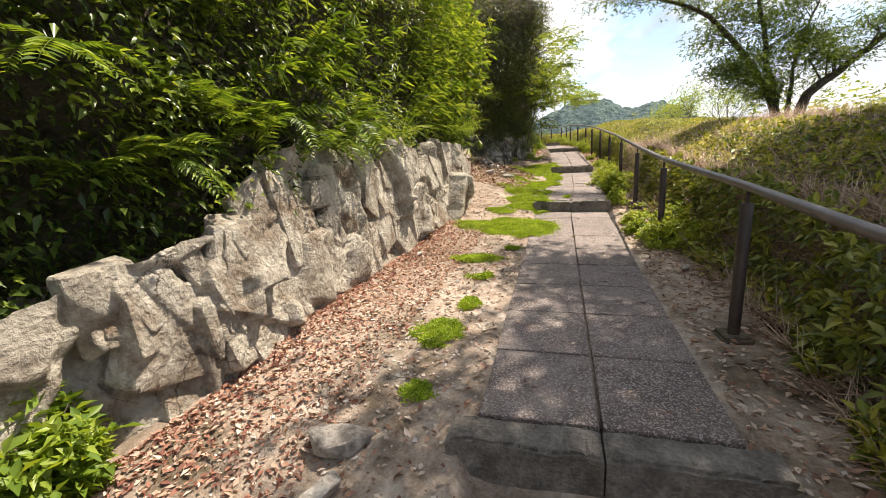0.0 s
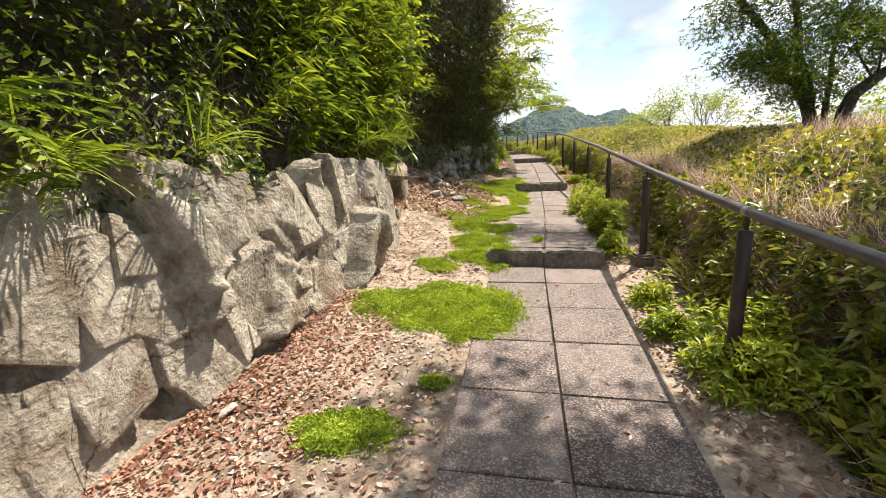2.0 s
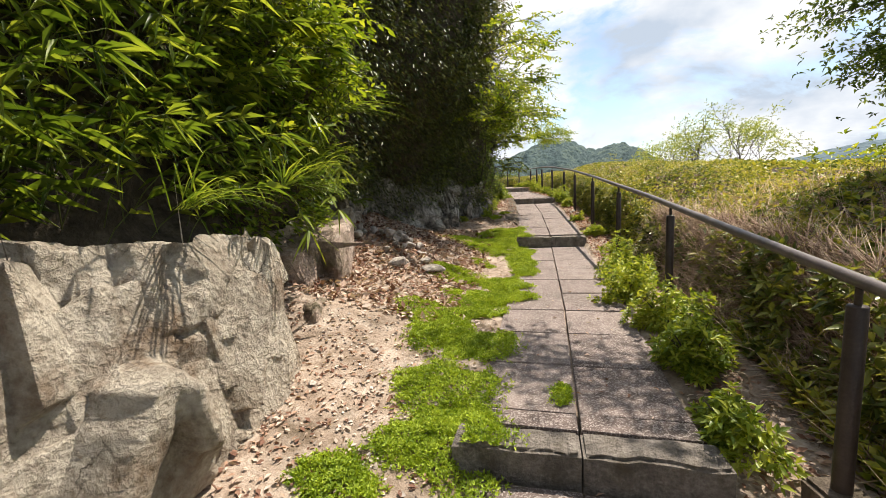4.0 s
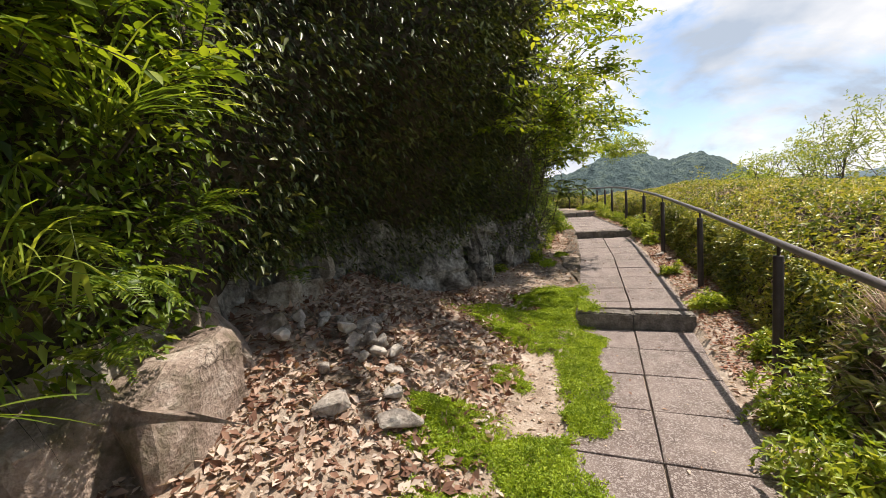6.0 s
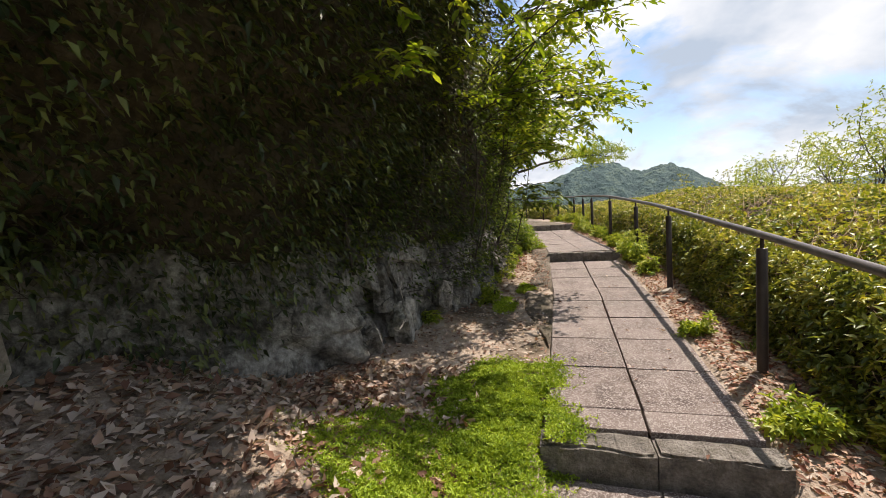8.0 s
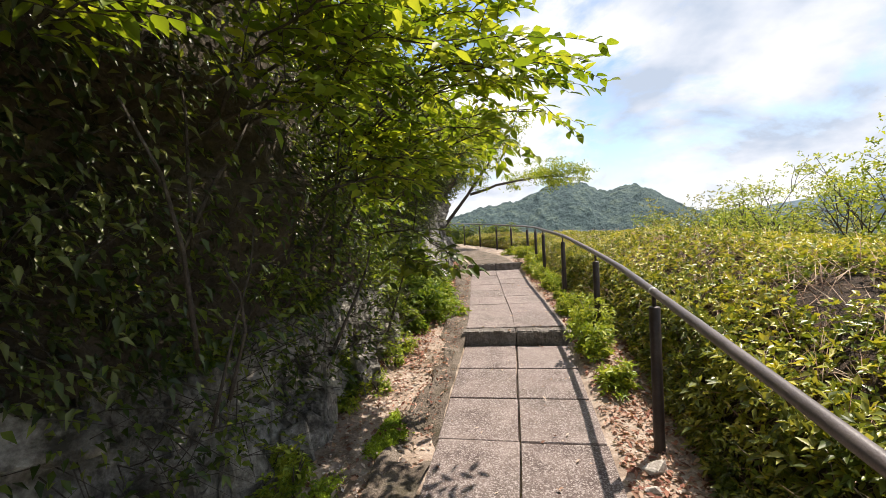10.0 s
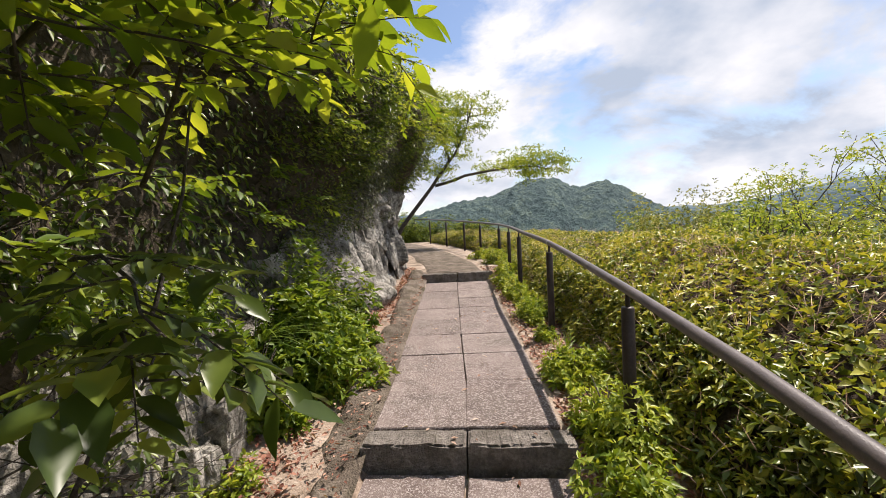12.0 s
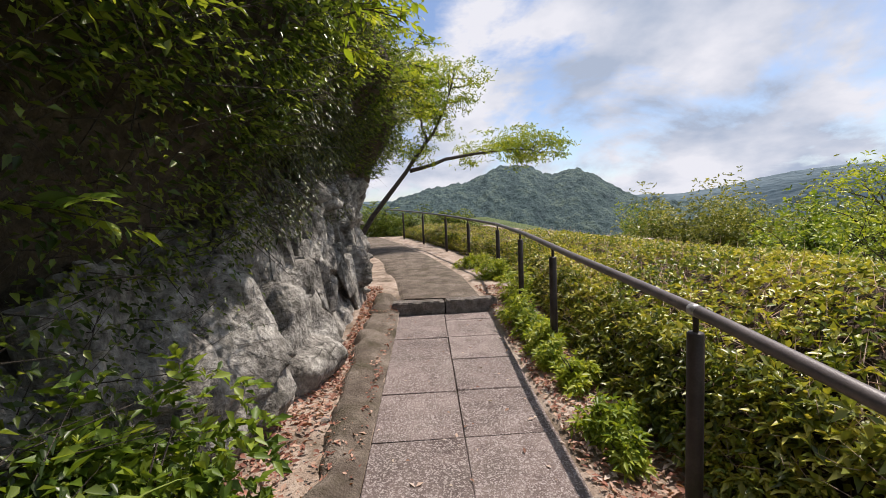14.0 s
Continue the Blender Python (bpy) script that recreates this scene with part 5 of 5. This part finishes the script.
        leaf_mound("broadleaf_shrub", "leafy green weed rooted on top of the rocks", "shrub", "weeds on the rocks", float(wall_x(y)) - 0.2, y, r.uniform(0.2, 0.3), r.uniform(0.3, 0.5), 230, M_FERN, 0.06, 0.027, 1330 + i, z=float(soft_level(y)) + h, stems=4)
    for i in range(16):
        x, y = r.uniform(4.8, 11.0), r.uniform(27, 38)
        top = 3.1 + 0.02 * (y - 27) + r.uniform(-0.35, 0.4)
        h = r.uniform(1.7, 2.3)
        leaf_mound("wild_bush", "tall wild bush on the slope below the hedge", "bush", "wild bushes on the slope", x, y, r.uniform(0.8, 1.3), h, 1100, M_AZ_LOW if r.random() < 0.6 else M_FERN, 0.11, 0.05, 1350 + i, 4, z=top - h, stems=8)
    for i in range(14):
        y = r.uniform(14.8, 19.2)
        leaf_mound("low_shrub", "small bright weed among the rocks", "shrub", "weeds at the foot of the bank", float(wall_x(y)) + r.uniform(0.0, 0.3), y, r.uniform(0.08, 0.17), r.uniform(0.1, 0.28), 60, M_LIME, 0.045, 0.02, 380 + i, stems=3)
    for i, (x, y, n, l) in enumerate(((1.78, 16.2, 120, 0.26), (1.12, 20.95, 26, 0.42), (1.05, 21.1, 20, 0.3), (1.5, 15.2, 40, 0.18))):
        grass_tuft(x, y, n, l, 370 + i, width=0.006, mat=M_FERN)
    for i, y in enumerate((6.7, 7.1, 7.5, 7.9, 8.25, 8.6)):
        bamboo_clump(y, r.uniform(1.45, 1.75), 11, 400 + i, 0.66, 0.17)
        bamboo_clump(y + 0.2, r.uniform(2.3, 2.8), 11, 420 + i, 0.8, 0.17)
        bamboo_clump(y + 0.1, r.uniform(3.2, 3.7), 9, 440 + i, 0.7)
    for i, y in enumerate((3.0, 3.7)):
        bamboo_clump(y, r.uniform(1.75, 2.1), 8, 460 + i, 0.5, 0.14)
        bamboo_clump(y, r.uniform(2.6, 3.0), 8, 470 + i, 0.55, 0.14)
    for i, (a, b) in enumerate((((-2.15, 9.35, 1.95), (-1.62, 9.12, 1.75)), ((-2.25, 9.1, 1.85), (-1.8, 8.9, 1.6)), ((-2.2, 9.7, 2.2), (-1.75, 9.5, 2.15)), ((-2.3, 9.3, 2.5), (-1.7, 9.0, 2.5)))):
        hanging_shoot(a, b, 1400 + i)
    for i in range(22):
        fern(r.uniform(0.2, 4.6), r.uniform(1.35, 2.4), 500 + i, r.uniform(0.75, 1.25))
    for i in range(8):
        fern(r.uniform(9.2, 12.2), r.uniform(0.9, 1.9), 530 + i, r.uniform(0.6, 0.9))
    for i in range(50):
        y, h = (r.uniform(13.0, 18.6), r.uniform(2.2, 3.9)) if i < 26 else (r.uniform(16.2, 17.6), r.uniform(1.7, 3.3))
        x0 = float(green_face(y, h)) - 0.15
        xe = min(0.95 if y < 16.5 else -0.15, x0 + r.uniform(0.55, 1.25))
        z = float(soft_level(y)) + h
        bough("leafy_bough", "overhanging bough with large leaves, backlight put into their green", "boughs over the path", (x0, y, z), (xe, y + r.uniform(-0.5, 0.5), z + r.uniform(-0.1, 0.5)), 560 + i, 8, 11, 0.088)
    for i in range(16):
        y, h = r.uniform(16.8, 20.8), r.uniform(1.3, 2.8)
        x0 = float(green_face(y, h)) - 0.2
        z = float(soft_level(y)) + h
        bough("leafy_bough", "shaded leafy bough reaching out of the bank", "boughs over the path", (x0, y, z), (x0 + r.uniform(0.3, 0.6), y + r.uniform(-0.4, 0.4), z + r.uniform(-0.1, 0.3)), 600 + i, 6, 9, 0.085, M_FERN)
    for i in range(36):
        y, h = r.uniform(20.4, 29.0), r.uniform(2.9, 4.4)
        x0 = float(green_face(y, h)) - 0.15
        z = float(soft_level(y)) + h
        bough("leafy_bough", "leafy bough over the rock face, coloured bright for sun", "boughs above the rock", (x0, y, z), (x0 + r.uniform(0.4, 0.7), y + r.uniform(-0.5, 0.5), z + r.uniform(-0.25, 0.35)), 640 + i, 9, 10, 0.07, M_SUNLEAF)
    for i in range(12):
        e = (r.uniform(0.25, 0.75), r.uniform(16.8, 18.1), r.uniform(3.4, 4.25))
        bough("leafy_bough", "overhanging bough with large leaves, backlight put into their green", "boughs over the path", (r.uniform(-1.0, -0.6), e[1] + r.uniform(0.2, 0.9), e[2] - r.uniform(0.0, 0.5)), e, 680 + i, 9, 12, 0.10)
    for i in range(9):
        e = (r.uniform(0.3, 0.85), r.uniform(15.2, 16.2), r.uniform(4.0, 5.1))
        bough("leafy_bough", "overhanging bough with large leaves, backlight put into their green", "boughs over the path", (-0.5, e[1] + r.uniform(0, 0.6), e[2] - r.uniform(0.1, 0.6)), e, 700 + i, 9, 12, 0.09)
    # two low boughs get the darker leaf as shade, the rest the backlit tone
    for i, (a, b, m) in enumerate((((-1.0, 18.15, 2.75), (-0.12, 17.75, 2.62), M_BROAD), ((-1.0, 18.3, 2.5), (-0.3, 17.85, 2.45), M_BROAD), ((-1.1, 18.3, 3.25), (-0.1, 18.0, 3.3), M_SUNLEAF), ((-1.0, 18.6, 3.3), (0.05, 18.3, 3.5), M_SUNLEAF), ((-1.1, 18.0, 3.4), (-0.3, 17.7, 3.5), M_SUNLEAF), ((-1.0, 18.9, 3.5), (0.1, 18.7, 3.75), M_SUNLEAF))):
        bough("leafy_bough", "leafy bough hanging low over the path edge", "boughs over the path", a, b, 720 + i, 9, 11, 0.11, m)
    for i in range(16):
        y, h = r.uniform(14.6, 18.2), r.uniform(0.6, 1.6)
        x0 = float(green_face(y, h)) + 0.04
        a = np.array([x0, y, float(soft_level(y)) + h])
        b = a + np.array([r.uniform(0.0, 0.25), r.uniform(-0.5, 0.7), r.uniform(0.7, 1.5)])
        m = (a + b) / 2 + np.array([0.06, 0.1 * r.uniform(-1, 1), 0])
        ob = new("bare_branch", mesh_np("bare_branch", *tube_arrays([a, (a + m) / 2, m, (b + m) / 2 + 0.02, b], np.linspace(0.014, 0.005, 5) * r.uniform(0.6, 1.2), 6), M_BARK, True))
        tagged(ob, "thin bare grey branch among dark leaves", "branch", "bare branches in the bush")
    # trees
    b0 = here(4.65, 10.5)
    limb_tree("broad_tree", "spreading tree with dark leaning limbs behind the hedge", b0,
              [([b0, (4.45, 10.5, 2.2), (3.9, 10.4, 2.9), (3.45, 10.3, 3.6), (2.75, 10.3, 4.1), (2.1, 10.4, 4.45), (1.5, 10.6, 4.6)], 0.085),
               ([b0, (4.5, 10.6, 2.1), (4.2, 10.6, 3.1), (4.0, 10.7, 4.2), (3.8, 10.9, 5.3)], 0.085),
               ([b0, (4.9, 10.5, 2.1), (5.1, 10.5, 2.45), (5.55, 10.5, 2.75), (6.2, 10.4, 3.4), (7.1, 10.4, 4.3)], 0.12),
               ([b0, (4.75, 10.7, 2.2), (4.85, 10.8, 3.2), (5.2, 11.0, 4.4)], 0.06),
               ([b0, (4.5, 10.4, 2.0), (4.0, 10.2, 2.45), (3.5, 10.0, 2.65)], 0.04)], 71, 46000, 0.055, 0.65, 0.34, M_TREELEAF, lo=0.42, twigs=20)
    b1 = here(5.9, 4.6)
    limb_tree("shade_tree", "tall leafy tree shading the start of the path", b1,
              [([b1, (5.4, 5.0, 3.0), (4.5, 5.8, 4.8), (3.4, 6.6, 5.8), (2.4, 7.2, 6.0)], 0.12), ([b1, (5.6, 4.6, 3.2), (4.8, 4.8, 5.2), (3.7, 5.2, 6.2), (2.6, 5.6, 6.5)], 0.1),
               ([b1, (5.6, 5.2, 3.2), (5.0, 6.4, 5.0), (4.3, 7.6, 6.2)], 0.1), ([b1, (5.5, 4.2, 3.2), (4.5, 3.8, 5.0), (3.3, 4.0, 6.0), (2.0, 4.5, 6.2)], 0.1),
               ([b1, (5.3, 4.0, 3.4), (4.2, 3.0, 5.2), (3.0, 2.8, 6.0), (1.9, 3.0, 6.2)], 0.09)], 75, 92000, 0.09, 0.85, 0.5, M_TREELEAF, lo=0.5, twigs=22)
    b2 = (-4.1, 32.9, 2.2)
    limb_tree("leaning_tree", "slender tree leaning out past the rock", b2,
              [([b2, (-3.5, 33.0, 3.3), (-2.3, 33.3, 4.7), (-1.5, 33.6, 5.8), (-0.95, 34.0, 7.0), (-0.7, 34.0, 8.0)], 0.10), ([(-2.3, 33.3, 4.6), (-1.0, 33.6, 5.0), (0.3, 34.0, 5.2), (1.6, 34.5, 5.3), (2.3, 34.8, 5.2)], 0.07),
               ([(-1.7, 33.5, 5.6), (-2.0, 33.5, 6.6), (-2.2, 33.5, 7.5)], 0.05)], 72, 26000, 0.085, 0.9, 0.34, M_SUNLEAF, lo=0.4, twigs=20, flat=0.35)
    for i, (x, y, h, n) in enumerate(((5.5, 21.0, 1.9, 2600), (4.9, 24.1, 1.3, 900), (4.4, 24.8, 1.2, 800), (6.3, 26.0, 1.9, 1500), (6.9, 24.6, 1.7, 1200), (5.6, 25.6, 1.4, 900), (7.6, 22.4, 2.3, 2200), (6.6, 19.8, 1.7, 1800))):
        tree("sapling", "thin sapling with sparse leaves behind the hedge", (x, y, float(hedge_top(y)) - 0.9), [((0.1, 0, 1), h * 0.62, 0.022), ((-0.4, 0.2, 1), h * 0.55, 0.016), ((0.4, -0.2, 1), h * 0.5, 0.015)], 740 + i, 2, n, 0.07, 0.32, M_LIME, 0.5, 0.4, "saplings behind the hedge")
    for i in range(34):
        a = r.random()
        x, y = 7.5 + 9 * r.random() + 10 * a * a, 14 + 34 * r.random()
        q, h = r.uniform(1.2, 2.2), r.uniform(2.0, 3.4)
        top = 2.75 - 0.04 * max(0, x - 7) * 1.2 + r.uniform(-0.5, 0.45)
        leaf_mound("wild_bush", "tall wild bush on the slope below the hedge", "bush", "wild bushes on the slope", x, y, q, h, 1900, M_LIME if r.random() < 0.45 else M_AZ_LOW, 0.15, 0.07, 800 + i, 4, z=top - h, stems=5)
    for i, (x, y, q, h) in enumerate(((-4.6, 31.2, 0.9, 1.9), (-5.4, 33.5, 1.2, 2.2), (-3.4, 38.5, 1.5, 1.5), (-5.4, 39.5, 1.6, 1.9), (-1.6, 39.5, 1.5, 1.3), (-7.2, 38, 1.6, 2.2))):
        leaf_mound("broadleaf_shrub", "dense green shrub closing the bend of the path", "shrub", "", x, y, q, h, 2600, M_BROAD, 0.11, 0.05, 860 + i, z=float(level(y)) - 0.1)
    # litter and stones
    scatter("leaf_litter", "dry brown and red fallen leaves on the earth", M_LITTER, 11000, 901, left_strip(-1.5, 19, 0, 1, 1.5), 0.042, 0.021)
    scatter("leaf_litter", "rust-red fallen leaves drifted against the rock", M_REDLITTER, 11000, 902, left_strip(-1.5, 6.5, 0, 0.55, 1.8), 0.036, 0.017, 0.02, 0.4)
    scatter("leaf_litter", "rust-red fallen leaves under the rock face", M_REDLITTER, 3200, 903, left_strip(18.5, 26, 0, 0.55, 1.3), 0.048, 0.022, 0.025, 0.4)
    scatter("leaf_litter", "brown fallen leaves in the dark alcove", M_LITTER, 9000, 904, lambda g, n: (g.uniform(-3.2, -0.6, n), g.uniform(9.3, 14.6, n)), 0.075, 0.036, 0.03, 0.5)
    scatter("stone_chips", "pale stone chips trodden into the earth", M_PALELITTER, 5000, 905, left_strip(-1.5, 17, 0.25, 1), 0.028, 0.02, 0.006, 0.2, 0.12, "gravel")
    scatter("leaf_litter", "brown dead leaves beside the rail", M_LITTER, 15000, 906, right_strip(-1.5, 26, 1.0), 0.046, 0.021, 0.018)
    scatter("leaf_litter", "rust-brown leaves gathered under the hedge", M_REDLITTER, 11000, 909, right_strip(12.5, 26, 0.9), 0.045, 0.02, 0.02)
    scatter("leaf_litter", "dry red-brown leaves on the worn concrete strip", M_REDLITTER, 1700, 910, left_strip(17.2, 25, 0.35, 1.0), 0.036, 0.016, 0.012, base=0.065)
    scatter("stone_chips", "small stone chips beside the paving", M_PALELITTER, 1400, 907, right_strip(-1.5, 26, 0.6), 0.022, 0.016, 0.004, 0.2, 0.12, "gravel")

    def on_slabs(g, n):
        y = g.uniform(1.9, 25, n)
        return centre(y) + g.uniform(-0.58, 0.58, n), y
    rng = np.random.default_rng(908)
    x, y = on_slabs(rng, 420)
    P = np.stack([x, y, level(y) + 0.006], 1)
    v, f = leaf_arrays(rng, P, unit(rng.normal(size=(420, 3)) * [1, 1, 0.15]), 0.036, 0.016, 0.3, 0.0, 0.5, up=(0, 0, 1))
    tagged(new("leaf_litter", mesh_np("leaf_litter", v, f, M_LITTER)), "few dry leaves scattered over the pavers", "leaf litter", kind="stuff")
    stone(-1.04, 1.58, 0.48, 0.26, 0.17, 1, label="flat pale stone on red leaves")
    stone(-1.0, 1.3, 0.32, 0.24, 0.16, 2)
    for i, (x, y, s) in enumerate(((-1.64, 4.72, 0.17), (-0.94, 3.8, 0.09), (-0.48, 7.36, 0.14), (-1.3, 5.2, 0.07), (-1.1, 3.1, 0.08), (-0.75, 5.4, 0.06), (-1.35, 7.2, 0.15), (-1.5, 8.2, 0.1), (-1.63, 10.8, 0.42), (-1.2, 10.9, 0.4), (-1.45, 11.4, 0.2), (-1.35, 11.15, 0.26), (-1.2, 8.7, 0.09), (-0.6, 8.5, 0.07),
                                   (1.30, 17.12, 0.24), (1.38, 16.72, 0.20), (1.22, 16.95, 0.12), (1.16, 16.4, 0.07), (0.05, 11.0, 0.05), (-1.05, 22.3, 0.12), (-1.2, 21.9, 0.09), (1.25, 4.4, 0.2))):
        stone(x, y, s, s * 0.75, s * 0.45, 10 + i)
    rr = random.Random(23)
    rocks = [crag_mesh(70 + i, M_PINK) for i in range(6)]
    for i, (x, y, h, sx, sy, sz, turn) in enumerate(((-2.42, 10.2, 0.40, 0.45, 0.46, 0.60, 4), (-2.7, 10.85, 0.45, 0.42, 0.34, 0.62, -14), (-2.5, 9.62, 0.42, 0.36, 0.24, 0.5, 10), (-2.02, 9.12, 0.10, 0.20, 0.26, 0.20, 18),
                                                     (-2.38, 9.02, 0.12, 0.24, 0.22, 0.22, -8), (-2.75, 9.0, 0.10, 0.26, 0.24, 0.24, 12), (-2.62, 9.3, 0.22, 0.3, 0.22, 0.18, 30), (-2.6, 11.3, 0.5, 0.25, 0.25, 0.35, 20))):
        ob = new("boulder", rocks[i % 6])
        ob.matrix_basis = pose(x, y, float(soft_level(y)) + h, rr.uniform(-6, 6), rr.uniform(-10, 2), turn) @ Matrix.Diagonal((sx, sy, sz, 1))
        tagged(ob, "large pinkish flat-faced rock in the bank under leaves", "boulder", "boulders in the bank")
    grey = [crag_mesh(80 + i, M_CLIFF) for i in range(6)]
    for i in range(26):
        y = rr.uniform(14.7, 19.4)
        s = rr.uniform(0.12, 0.34)
        ob = new("boulder", grey[rr.randrange(6)])
        ob.matrix_basis = pose(float(wall_x(y)) + rr.uniform(-0.06, 0.12), y, float(soft_level(y)) + rr.uniform(0.0, 0.35), rr.uniform(-20, 20), rr.uniform(-20, 5), rr.uniform(-40, 40)) @ Matrix.Diagonal((s * 0.4, s * 0.55, s * rr.uniform(0.6, 1.0), 1))
        tagged(ob, "upright weathered rock at the foot of the bank", "boulder", "boulders in the bank")
    for i in range(34):
        a = rr.random()
        gx, gy = rr.gauss(0, 0.34), rr.gauss(0, 0.26)
        x, y = -1.98 + gx * 0.75, 11.62 + gy * 0.8
        s = rr.uniform(0.10, 0.25)
        stone(x, y, s, s * 0.8, s * 0.75, 50 + i, label="angular grey rubble stone heaped in the alcove", group="rubble heap", sink=0.1, z=float(ground(x, y)) + 0.16 * math.exp(-(gx * gx + gy * gy) * 7) * rr.random())
    pale = [crag_mesh(90 + i, M_ROCK) for i in range(5)]
    for i, (y, h, s) in enumerate(((5.45, 1.38, 0.46), (6.55, 1.28, 0.42), (6.75, 1.32, 0.3), (7.05, 1.3, 0.34), (7.5, 1.2, 0.32), (4.4, 1.3, 0.36), (8.1, 0.95, 0.36), (3.1, 1.15, 0.38), (3.7, 1.2, 0.34), (6.1, 1.22, 0.3))):
        ob = new("boulder", pale[i % 5])
        ob.matrix_basis = pose(float(wall_x(y)) - 0.13 * h - 0.2, y, float(soft_level(y)) + h - 0.12, rr.uniform(-16, 16), rr.uniform(-16, 8), rr.uniform(-30, 30)) @ Matrix.Diagonal((s * 0.42, s * 0.5, s * 0.52, 1))
        tagged(ob, "weathered grey boulder set in the top of the bank", "boulder", "boulders in the bank")


for fn in (build_rail, build_hedge, build_bank_greenery, build_plants, build_paving):
    fn()
